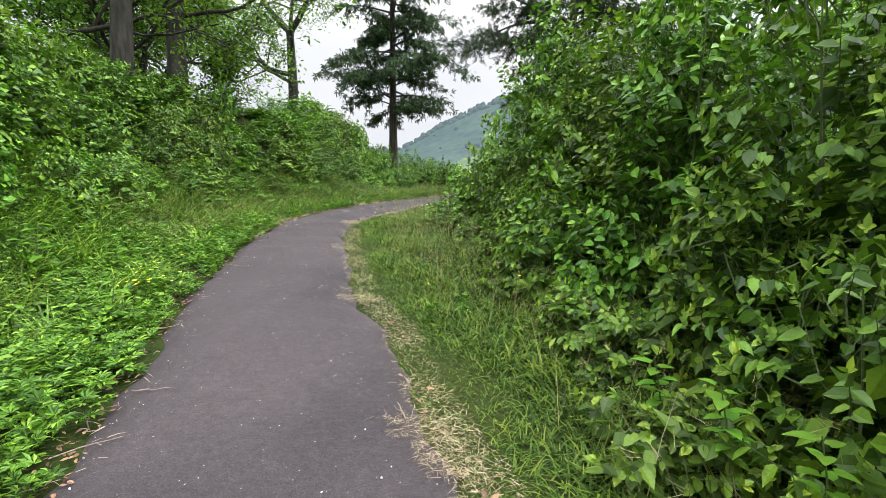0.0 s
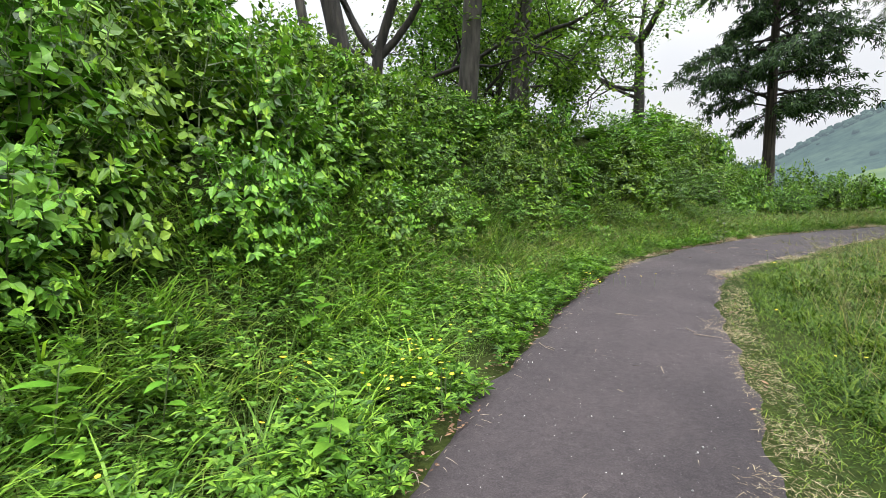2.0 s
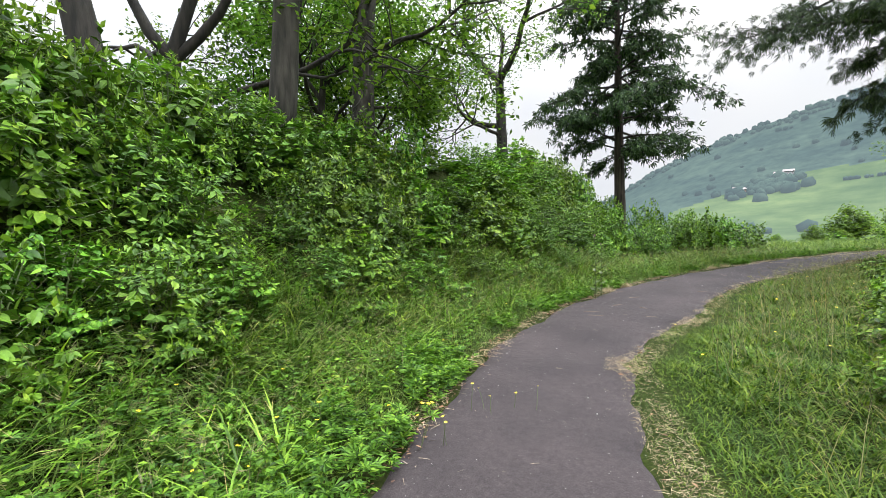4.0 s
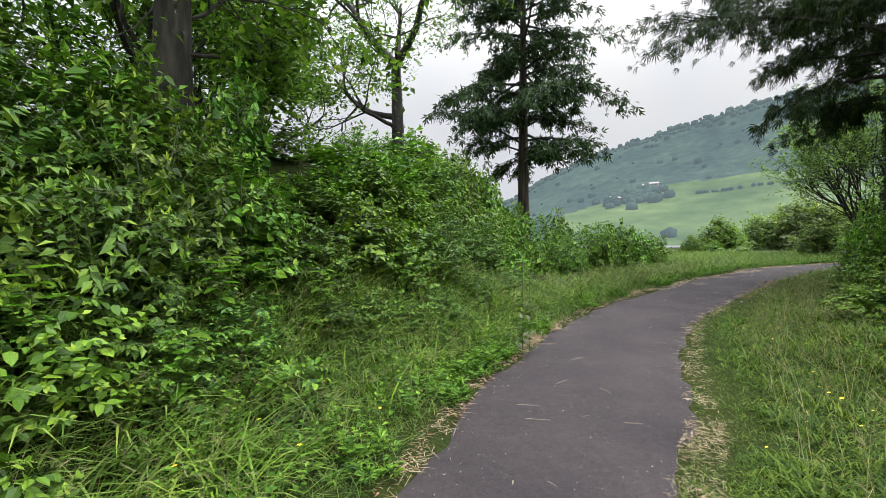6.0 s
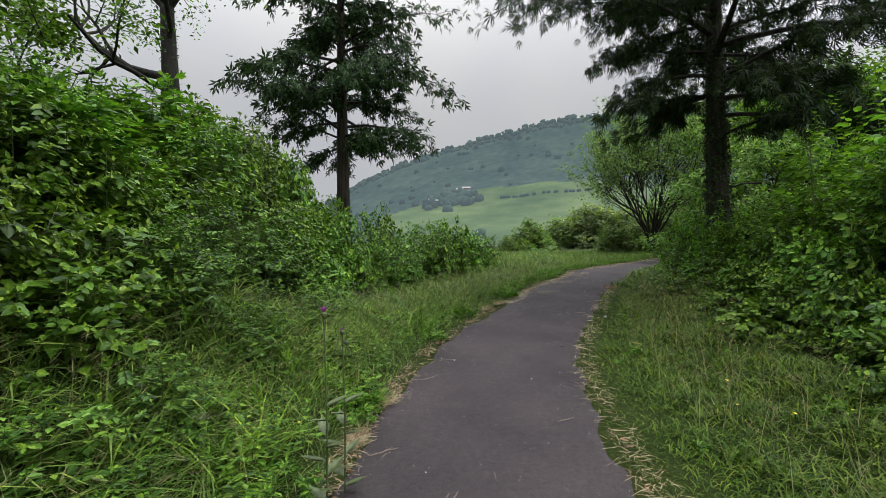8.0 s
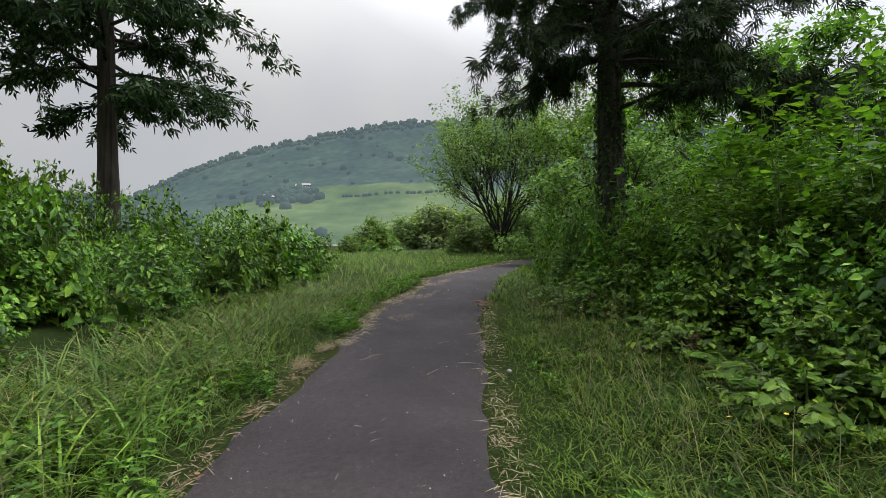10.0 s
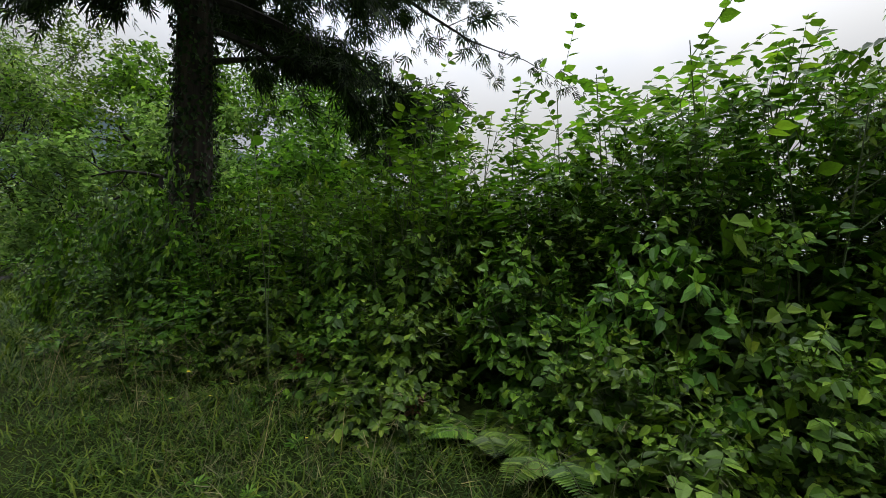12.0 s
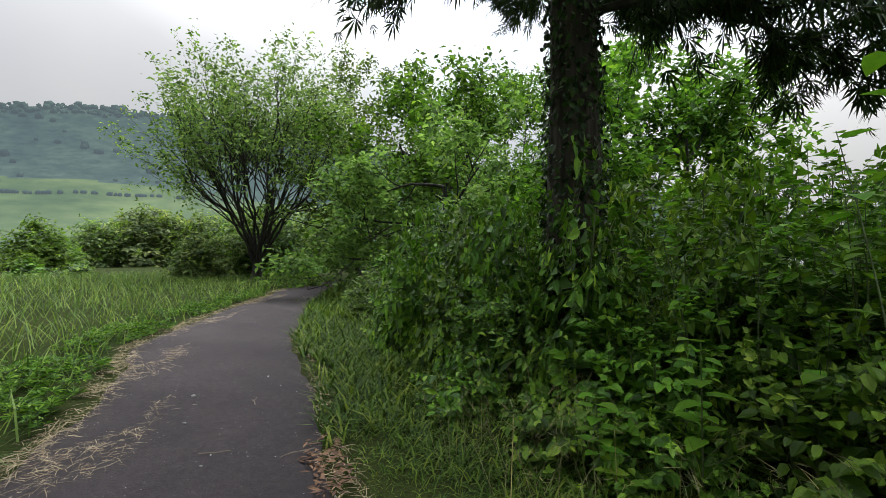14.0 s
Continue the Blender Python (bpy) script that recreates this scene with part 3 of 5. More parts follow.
def knot_proto(name, label, group, stems, tall, leaf, spread=0.55):
    """Tall canes with large soft leaves set alternately, arching at the top."""
    top = holder(name, label, "plant", group)
    g = Geo()
    for k in range(stems):
        st = Geo()
        a, r = RNG.uniform(0, 6.28), spread * math.sqrt(RNG.random())
        h = tall * RNG.uniform(0.5, 1.05)
        lean = np.array((math.cos(a), math.sin(a), 0)) * RNG.uniform(0.1, 0.4)
        ts = np.linspace(0, 1, 7)
        pts = np.array((r * math.cos(a), r * math.sin(a), -0.1)) + ts[:, None] * np.array((0, 0, h)) + (ts ** 2)[:, None] * lean * h * 0.6
        st.tube(pts, np.linspace(0.011, 0.003, 7), 5)
        st.part("cane", [M_STEM], top)
        for j in range(11):
            t0 = 0.25 + 0.75 * (j + RNG.random()) / 11
            base = np.array([np.interp(t0, ts, pts[:, c]) for c in range(3)])
            b = RNG.uniform(0, 6.28)
            d = np.array((math.cos(b), math.sin(b), RNG.uniform(0.3, 1.3)))
            L = RNG.uniform(0.3, 0.62) * (1.15 - 0.45 * t0)
            q = np.linspace(0, 1, 4)[:, None]
            bp = base + q * d * L + q * q * np.array((0, 0, -0.15 * L))
            g.tube(bp, (0.004, 0.003, 0.002, 0.0015), 3, 1)
            m = 10
            tt = np.linspace(0.2, 1, m)
            pos = np.stack([np.interp(tt, q[:, 0], bp[:, c]) for c in range(3)], -1)
            sd = np.cross(d, (0, 0, 1.0))
            ax = unit(d * 0.6 + sd * np.where(np.arange(m) % 2, 1, -1)[:, None] * 0.9 + rnd(m, 0.2) + np.array((0, 0, -0.35)))
            g.batch(LEAF_K, pos, ax, unit(np.array((0, 0, 1.0)) + rnd(m, 0.35)), leaf * RNG.uniform(0.45, 1.05, m))
    g.part("foliage", [M_KNOT, M_STEM], top)
    return top


class Placer:
    """Sets plants out one by one from a few grown patterns."""

    def __init__(self, protos):
        self.protos, self.used, self.i = protos, set(), 0

    def put(self, x, y, scale, hs=1.0, sink=0.05, z=None):
        p = self.protos[self.i % len(self.protos)]
        self.i += 1
        zz = float(height(x, y)) - sink if z is None else z
        k = p.scale if p.name in self.used else (1, 1, 1)
        turn = Euler((RNG.uniform(-0.1, 0.1), RNG.uniform(-0.1, 0.1), RNG.uniform(0, 6.28)))
        m = Matrix.LocRotScale((x, y, zz), turn, (scale / k[0], scale / k[1], scale * hs / k[2]))
        if p.name in self.used:
            return copy_thing(p, m)
        self.used.add(p.name)
        p.matrix_basis = m
        return p


B_GROUP, S_GROUP, K_GROUP, P_GROUP = "broadleaf shrubs along the path", "light-green shrubs on the bank", "tall soft-leaved canes", "feathery-leaved shrubs on the bank"
broad = Placer([shrub_proto("broadleaf_shrub", "dense mid-green shrub with pointed oval leaves", B_GROUP, LEAF_B, M_BROAD, 0.1, 125, 8) for _ in range(3)])
small = Placer([shrub_proto("small_leaved_shrub", "light-green shrub with small pointed leaves", S_GROUP, LEAF_T, M_SMALL, 0.085, 170, 9) for _ in range(2)])
feather = Placer([shrub_proto("feathery_shrub", "dark green shrub with feathery divided leaves", P_GROUP, LEAF_T, M_PINNATE, 0.075, 125, 14, pinnate=True) for _ in range(2)])
tall_broad = Placer([shrub_proto("tall_broadleaf_shrub", "tall dense shrub with tiers of pointed oval leaves", "tall shrubs along the path", LEAF_B, M_BROAD, 0.095, 330, 8, 0.9, 2.5) for _ in range(2)])
back_broad = Placer([shrub_proto("broadleaf_shrub", "dense mid-green shrub with pointed oval leaves", B_GROUP, LEAF_T, M_BROAD, 0.13, 110, 8) for _ in range(2)])
canes = Placer([knot_proto("knotweed", "tall bright green canes with large soft heart-shaped leaves", K_GROUP, 11, 2.5, 0.12) for _ in range(3)])
low = Placer([shrub_proto("low_shrub", "low bright green leafy shrub at the verge", "low shrubs at the verge", LEAF_B, M_HERB, 0.085, 78, 8, 0.6, 0.5) for _ in range(2)])


def right_hedge():
    """The overgrown hedge of shrubs and canes that the path bends round."""
    j = lambda s: RNG.uniform(-s, s)
    for y in np.arange(-0.6, 26.5, 0.75):
        xr = float(path_right(y))
        verge = float(np.interp(y, (-3, 1, 3, 7, 10, 13, 15, 19, 21, 24, 27), (0.85, 0.85, 1.2, 1.9, 1.9, 2.1, 2.3, 2.2, 1.5, 1.3, 1.5)))
        tall = float(np.interp(y, (-3, 2, 4, 7, 10, 13, 16, 20, 23, 27), (2.9, 2.9, 3.3, 3.1, 1.8, 1.6, 1.55, 1.6, 1.75, 1.2)))
        if y < 22:
            low.put(xr + verge + 0.25 + j(0.2), y + j(0.3), RNG.uniform(0.65, 0.95))
        light = (3.5 < y < 9 and RNG.random() < 0.4) or (y > 21.5 and RNG.random() < 0.6)
        s = 0.72 * RNG.uniform(0.9, 1.15)
        (small if light else broad).put(xr + verge + 0.65 + j(0.15), y + j(0.3), s, min(tall * 0.55, 1.25) / s * RNG.uniform(0.85, 1.15))
        s = 0.9 * RNG.uniform(0.9, 1.1)
        if y < 8:
            tall_broad.put(xr + verge + 1.3 + j(0.2), y + j(0.3), s, tall * 0.4 / s * RNG.uniform(0.85, 1.05))
            continue
        (small if light and RNG.random() < 0.6 else broad).put(xr + verge + 1.3 + j(0.2), y + j(0.3), s, tall * 0.88 / s * RNG.uniform(0.9, 1.1))
    for y in np.arange(-0.5, 20, 1.05):
        xr = float(path_right(y))
        verge = float(np.interp(y, (-3, 1, 3, 7, 10, 13, 15, 20), (0.8, 0.8, 1.2, 1.9, 1.9, 2.1, 2.3, 2.2)))
        tall = float(np.interp(y, (-3, 2, 4, 7, 10, 13, 17, 20), (3.5, 3.5, 3.5, 3.0, 1.8, 1.8, 1.4, 1.3)))
        (tall_broad if y < 3 else back_broad).put(xr + verge + 2.3 + j(0.2), y, RNG.uniform(1.15, 1.3), tall / (3.0 if y < 3 else 1.22))
    for x, y, h in ((3.45, 16.3, 2.5), (3.0, 15.5, 2.9), (2.75, 14.6, 2.9), (2.55, 13.6, 2.7), (3.85, 17.1, 2.1), (3.5, 14.8, 3.2), (3.2, 13.2, 3.1), (4.2, 16.0, 2.6), (4.0, 14.2, 3.3)):
        s = RNG.uniform(0.8, 0.95)
        tall_broad.put(x, y, s, h / 2.5 / s)
    for x, y, s in ((2.6, 12.4, 1.1), (3.0, 13.3, 1.2), (3.3, 14.2, 1.25), (3.6, 15.0, 1.3), (3.8, 15.7, 1.35), (4.1, 16.3, 1.25), (4.3, 16.9, 1.15), (4.5, 17.5, 1.2), (4.8, 18.1, 1.25), (5.0, 18.8, 1.15),
                    (5.4, 17.2, 1.25), (5.2, 16.2, 1.3), (4.6, 15.0, 1.35), (5.6, 18.2, 1.25), (4.7, 19.5, 0.75), (4.4, 20.2, 0.7), (5.8, 19.6, 0.95), (4.2, 18.6, 0.75), (4.0, 13.2, 1.2)):
        canes.put(x, y, s * 0.95, 1.0)
    for x, y, s, h in ((6.3, 20.6, 0.9, 1.9), (6.7, 21.8, 1.0, 1.9), (6.6, 23.0, 0.9, 1.8), (7.3, 24.3, 1.0, 1.9), (7.6, 20.2, 1.3, 2.8), (8.0, 21.6, 1.3, 2.5), (8.4, 23.2, 1.2, 2.3), (7.0, 19.0, 1.2, 2.5), (8.6, 18.6, 1.4, 2.9), (9.6, 20.4, 1.4, 3.0), (5.9, 18.2, 1.0, 1.9), (7.2, 17.2, 1.3, 2.4), (4.6, 17.7, 0.9, 2.1), (5.0, 18.7, 0.9, 2.0), (5.3, 16.7, 1.1, 2.5), (4.6, 16.4, 1.0, 2.4), (9.0, 22.0, 1.3, 2.6)):
        (small if RNG.random() < 0.6 else back_broad).put(x, y, s, h / s)
    for x, y, s, h in ((4.55, 20.5, 0.65, 1.5), (4.6, 21.3, 0.7, 1.9), (4.85, 22.2, 0.7, 1.9), (5.3, 22.9, 0.75, 1.8), (5.7, 23.7, 0.75, 1.7)):
        broad.put(x, y, s, h / s)
    for x, y, s in ((5.9, 20.5, 0.8), (6.2, 22.4, 0.8), (5.2, 19.9, 0.75)):
        canes.put(x, y, s, 1.0)


def left_bank():
    """Shrubs covering the bank below the trees."""
    j = lambda s: RNG.uniform(-s, s)
    for y in np.arange(0.9, 30, 0.85):
        xl = float(path_left(y)) if y < 17 else min(float(np.interp(y, FY, FX)) + 1.0, float(path_left(y)))
        near = float(np.interp(y, (-3, 4, 7, 12, 18, 24, 30), (2.4, 2.4, 2.1, 1.7, 1.5, 1.4, 1.2)))
        k = float(np.interp(y, (-3, 5, 8, 11, 13, 16, 18, 20, 24, 30), (1.35, 1.3, 0.95, 0.95, 0.8, 0.75, 0.85, 1.1, 1.3, 1.3)))
        for r, (d, s, h) in enumerate(((near, 0.68, 0.75), (near + 0.85, 0.9, 1.2), (near + 1.9, 1.05, 1.35), (near + 3.3, 1.45, 1.15))):
            if r == 3 and int(y / 0.85 + 10) % 2:
                continue
            if r >= 2 and 12.5 < y < 19.5:
                h *= 0.62
            p = RNG.random()
            kind = feather if (9 < y < 19 and p < 0.4) else small if p > (0.78 if y < 19 else 0.5) else broad if r < 2 else back_broad
            s *= RNG.uniform(0.88, 1.15)
            kind.put(xl - d + j(0.25), y + j(0.35), s, h * k / s * RNG.uniform(0.85, 1.2))
    for y in np.arange(2.2, 8.5, 0.9):
        back_broad.put(float(path_left(y)) - 3.7 + j(0.2), y, 0.85, RNG.uniform(1.7, 2.1))
    for y in np.arange(8.2, 19, 1.7):
        near = float(np.interp(y, (7, 12, 18), (2.1, 1.7, 1.5)))
        low.put(float(path_left(y)) - near + 0.45 + j(0.15), y + j(0.3), RNG.uniform(0.6, 0.9), 1.1)
    for x, y, h in ((-2.3, 22.3, 1.4), (-1.4, 23.2, 1.8), (-0.6, 24.3, 1.7), (-0.1, 25.7, 1.6), (-1.6, 23.6, 1.5), (-0.9, 25.0, 1.5), (-0.2, 26.6, 1.5), (0.8, 28.2, 1.4), (-2.4, 25.2, 1.8), (-1.6, 27.0, 1.8), (-0.5, 29.4, 1.7), (1.6, 30.2, 1.3),
                    (-6.3, 17.0, 1.1), (-6.9, 17.9, 1.2), (-6.0, 16.2, 1.0), (-5.0, 24.0, 2.2), (-4.2, 26.0, 2.3), (-3.2, 28.0, 2.4), (-2.6, 30.5, 2.4), (-4.6, 31.0, 2.6), (-3.6, 23.0, 1.9),
                    (-6.0, 11.0, 1.3), (-6.4, 11.9, 1.7), (-6.1, 12.8, 1.3), (-6.7, 13.5, 1.8), (-7.2, 12.4, 1.6), (-6.5, 5.6, 1.4), (-7.2, 6.1, 1.5), (-7.0, 6.9, 1.4), (-7.9, 6.5, 1.5)):
        s = RNG.uniform(0.85, 1.1)
        (small if RNG.random() < 0.4 else broad).put(x, y, s, h / s)


right_hedge()
left_bank()


# ---- trees ----
def wander(p, d, length, segs, rise, bend):
    pts = [np.array(p, float)]
    d = unit(np.array(d, float))
    for _ in range(segs):
        d = unit(d + RNG.normal(size=3) * bend + np.array((0, 0, rise)))
        pts.append(pts[-1] + d * length / segs)
    return np.array(pts)


def grow(g, p, d, length, r, level, tips, rise=0.06, bend=0.16, kids=(4, 5, 4), splay=1.0):
    """One limb and the smaller limbs that it carries; ends are gathered in tips."""
    segs = 6 if level < 1 else 4 if level < len(kids) else 2
    pts = wander(p, d, length, segs, rise, bend)
    g.tube(pts, np.linspace(r, r * 0.4, segs + 1), 7 if level == 0 else 5 if level == 1 else 3)
    if level >= len(kids):
        tips.append(pts)
        return
    for k in range(kids[level]):
        t = 0.35 + 0.65 * (k + RNG.random()) / kids[level]
        i = min(int(t * segs), segs - 1)
        q = pts[i] + (pts[i + 1] - pts[i]) * (t * segs - i)
        ax = unit(pts[i + 1] - pts[i])
        side = unit(np.cross(ax, RNG.normal(size=3)))
        grow(g, q, ax * 0.65 + side * RNG.uniform(0.6, 1.1) * splay, length * RNG.uniform(0.5, 0.7), r * 0.45 * (1.2 - 0.4 * t), level + 1, tips, rise, bend, kids, splay)


def leaf_out(g, tips, shape, size, per, spread, flat=0.95):
    n = len(tips)
    ends = np.array(tips)
    for _ in range(per):
        t = RNG.uniform(0.15, 1.05, n)
        i = np.minimum((t * (ends.shape[1] - 1)).astype(int), ends.shape[1] - 2)
        f = t * (ends.shape[1] - 1) - i
        a = np.arange(n)
        p = ends[a, i] + (ends[a, i + 1] - ends[a, i]) * f[:, None] + rnd(n, spread)
        ax = unit(rnd(n) * np.array((1, 1, 0.5)) + np.array((0, 0, -0.2)))
        g.batch(shape, p, ax, unit(np.array((0, 0, flat)) + rnd(n, 0.5)), size * RNG.uniform(0.6, 1.3, n))


def broad_tree(label, base, trunk, radius, limbs, leaf, per, mat, bark, kids=(4, 5, 4), spread=0.12, rise=0.06, shape=LEAF_T, name="tree", ivy=0, splay=1.0):
    """A broadleaf tree: trunk along given points, limbs (from, direction, length, thickness), a crown of leaves."""
    top = holder(name, label, "tree")
    top.location = base
    t = Geo()
    pts = np.array(trunk, float)
    ts = np.linspace(0, 1, len(pts))
    fine = np.linspace(0, 1, 14)
    line = np.stack([np.interp(fine, ts, pts[:, c]) for c in range(3)], -1)
    rad = np.linspace(radius, radius * 0.62, 14) * (1 + 0.5 * np.exp(-fine * 12)) * (1 + 0.05 * np.sin(fine * 40))
    t.tube(line, rad, 14)
    t.part("trunk", [bark], top, shade=True)
    c, tips = Geo(), []
    for at, d, length, r in limbs:
        b = Geo()
        p = [np.interp(at, ts, pts[:, k]) for k in range(3)]
        grow(b, p, d, length, r, 0, tips, rise, 0.15, kids, splay)
        b.part("limb", [bark], top, shade=True)
    leaf_out(c, tips, shape, leaf, per, spread)
    c.part("crown", [mat], top)
    if ivy:
        trunk_ivy(top, line, rad, ivy)
    return top


def trunk_ivy(top, line, rad, n):
    g = Geo()
    t = RNG.random(n) ** 1.2
    idx = np.linspace(0, 1, len(line))
    p = np.stack([np.interp(t, idx, line[:, c]) for c in range(3)], -1)
    r = np.interp(t, idx, rad)
    a = RNG.uniform(0, 6.283, n)
    out = np.stack([np.cos(a), np.sin(a), np.zeros(n)], -1)
    g.batch(LEAF_K, p + out * (r + RNG.uniform(0.0, 0.06, n))[:, None], unit(np.array((0, 0, -0.7)) + rnd(n, 0.5) + out * 0.2), unit(out + np.array((0, 0, 0.4)) + rnd(n, 0.35)), RNG.uniform(0.035, 0.085, n))
    g.part("ivy", [M_IVY], top, "dark glossy ivy leaves")


def conifer(label, base, tall, radius, low, reach, boughs, ivy=0, ivy_top=0.25, lean=(0, 0), sprays=12, spray=0.3, droop=0.28, name="cypress_tree", sparse=None, hanging=(), fan=FAN, fine_to=99.0):
    """A cypress: straight trunk, level boughs, hanging flat sprays with sky between them."""
    top = holder(name, label, "tree")
    top.location = base
    t = Geo()
    fine = np.linspace(0, 1, 24)
    line = np.stack([fine * lean[0] * tall, fine * lean[1] * tall, fine * tall], -1)
    rad = radius * (1 - 0.9 * fine) * (1 + 0.5 * np.exp(-fine * tall * 1.2)) * (1 + 0.03 * np.sin(fine * 61))
    t.tube(line, rad, 16)
    t.part("trunk", [M_BARK_RED], top, shade=True)
    c = Geo()
    for k in range(boughs + len(hanging)):
        b = Geo()
        f = (k + RNG.random()) / boughs
        z = low + (tall * 0.97 - low) * f
        az = k * 2.4 + RNG.uniform(-0.5, 0.5)
        L = reach * (1 - 0.8 * f ** 2.2) * RNG.uniform(0.55, 1.12) * (0.7 + 0.3 * min(1, f * 7))
        if sparse is not None:
            L *= 1 - 0.4 * max(0.0, math.cos(az - sparse)) ** 2
        if k >= boughs:
            z, az, L = hanging[k - boughs]
        d = np.array((math.cos(az), math.sin(az), RNG.uniform(-0.1, 0.55)))
        q = np.linspace(0, 1, 8)
        pts = np.array((lean[0] * z, lean[1] * z, z)) + q[:, None] * d * L + (q ** 2)[:, None] * np.array((0, 0, -droop * L)) + np.cumsum(RNG.normal(size=(8, 3)) * 0.025 * L, 0) * q[:, None]
        b.tube(pts, np.linspace(0.02 + 0.014 * L, 0.006, 8), 5)
        m = int(6 + 3.6 * L)
        for j in range(m):
            u = RNG.uniform(0.22, 1.0)
            o = np.array([np.interp(u, q, pts[:, i]) for i in range(3)])
            sd = np.cross(d, (0, 0, 1.0)) * RNG.choice((-1, 1))
            bd = unit(d * RNG.uniform(0.4, 1.0) + sd * RNG.uniform(0.3, 1.0) + np.array((0, 0, RNG.uniform(-0.5, 0.35))))
            bl = L * RNG.uniform(0.14, 0.32)
            w = np.linspace(0, 1, 4)
            tw = o + w[:, None] * bd * bl + (w ** 2)[:, None] * np.array((0, 0, -0.35 * bl))
            b.tube(tw, (0.012, 0.009, 0.006, 0.003), 3)
            nf = sprays if z < fine_to else sprays // 2
            wf = RNG.uniform(0.2, 1.05, nf)
            pf = np.stack([np.interp(wf, w, tw[:, i]) for i in range(3)], -1) + rnd(nf, 0.1)
            ax = unit(bd * 0.55 + rnd(nf, 0.5) + np.array((0, 0, -0.75)))
            c.batch(fan if z < fine_to else FAN, pf, ax, unit(rnd(nf, 0.6) + np.array((0, 0, 0.8))), RNG.uniform(0.5, 1.2, nf) * spray)
        b.part("bough", [M_BARK], top)
    c.part("foliage", [M_CYP], top)
    if ivy:
        trunk_ivy(top, line[:int(24 * ivy_top) + 2], rad[:int(24 * ivy_top) + 2], ivy)
    return top


def at(x, y, sink=0.2):
    return (x, y, float(height(x, y)) - sink)


def main_trees():
    conifer("dark green cypress with a bare lower trunk on the bank", at(-4.4, 33.1), 21.0, 0.34, 5.2, 4.6, 105, sprays=9, spray=0.38)
    conifer("large dark cypress with an ivy-clad trunk beside the path", at(5.2, 21.5), 17.0, 0.265, 4.5, 5.2, 100, 4200, 0.32, (-0.012, 0.0), sprays=21, spray=0.26, droop=0.2, sparse=2.0, fan=FAN_FINE, fine_to=8.5,
            hanging=[(3.6, -1.2, 2.2), (4.1, -0.8, 2.8), (4.5, -1.1, 3.4), (4.4, -0.2, 2.6), (4.9, -0.8, 3.8), (4.6, 2.6, 1.8), (4.6, 2.2, 2.0)])
    b = at(-9.8, 28.3)
    broad_tree("forked broadleaf tree with a dark ivy-covered trunk", b, [(0, 0, 0), (0.1, 0, 3.0), (0, 0, 6.2)], 0.34,
               [(1.0, (-0.75, 0.1, 0.9), 5.5, 0.2), (1.0, (0.8, -0.1, 0.85), 5.5, 0.19), (0.97, (-0.1, 0.3, 1), 5.0, 0.14), (0.62, (-1, 0.2, 0.25), 4.6, 0.15), (0.55, (-0.9, -0.4, 0.1), 3.6, 0.1), (0.8, (0.6, -0.6, 0.4), 3.5, 0.1)],
               0.16, 24, M_OAK, M_BARK, (4, 4, 3), 0.2, ivy=500)
    broad_tree("stout broadleaf tree with rough dark bark on the bank", at(-7.75, 11.1), [(-0.35, 0.1, 0), (0, 0, 1.2), (0.15, 0.05, 4.5), (0.1, 0, 7.5)], 0.27,
               [(0.75, (0.8, 0.4, 0.6), 4.2, 0.12), (0.85, (-0.8, 0.3, 0.7), 4.5, 0.13), (1.0, (0.2, 0.6, 1), 4.5, 0.13), (0.9, (0.1, -0.8, 0.6), 4.0, 0.12)], 0.155, 22, M_OAK, M_BARK_PALE, (4, 4, 3), 0.18)
    broad_tree("tall broadleaf tree with grey bark on the bank", at(-8.2, 14.0), [(0, 0, 0), (0.05, 0, 3), (0.35, 0.1, 6), (0.6, 0.1, 8)], 0.26,
               [(0.16, (1, 0.5, 0.0), 1.5, 0.04), (0.22, (0.6, 1, 0.0), 1.6, 0.04), (0.26, (1, -0.2, 0.05), 1.6, 0.04), (0.3, (1, 0.3, 0.15), 3.0, 0.07), (0.42, (0.7, -0.5, 0.1), 2.6, 0.06), (0.55, (-0.2, 1, 0.3), 3.4, 0.08), (0.7, (0.9, 0.2, 0.6), 4, 0.11), (0.85, (-0.8, 0.2, 0.7), 4, 0.12), (1.0, (0.2, 0.5, 1), 4.5, 0.13)],
               0.15, 24, M_OAK, M_BARK_PALE, (4, 4, 3), 0.18, ivy=300)
    broad_tree("leaning dark broadleaf tree on the bank", at(-9.8, 9.3), [(0, 0, 0), (-0.15, -0.1, 1.5), (-0.6, -0.4, 4), (-0.9, -0.6, 6)], 0.27,
               [(0.9, (-0.8, 0.3, 0.8), 4, 0.13), (1.0, (0.6, -0.3, 0.9), 4, 0.13), (0.7, (0.3, 0.8, 0.6), 3.6, 0.1)], 0.155, 22, M_OAK, M_BARK, (4, 4, 3), 0.18)
    broad_tree("slender grey tree on the bank", at(-9.3, 8.0), [(0, 0, 0), (-0.1, -0.1, 1.6), (-0.5, -0.4, 4.5)], 0.13,
               [(0.8, (-0.6, -0.4, 0.8), 3, 0.08), (1.0, (0.3, 0.3, 1), 3, 0.08)], 0.165, 27, M_OAK, M_BARK_PALE, (4, 4, 3), 0.18)
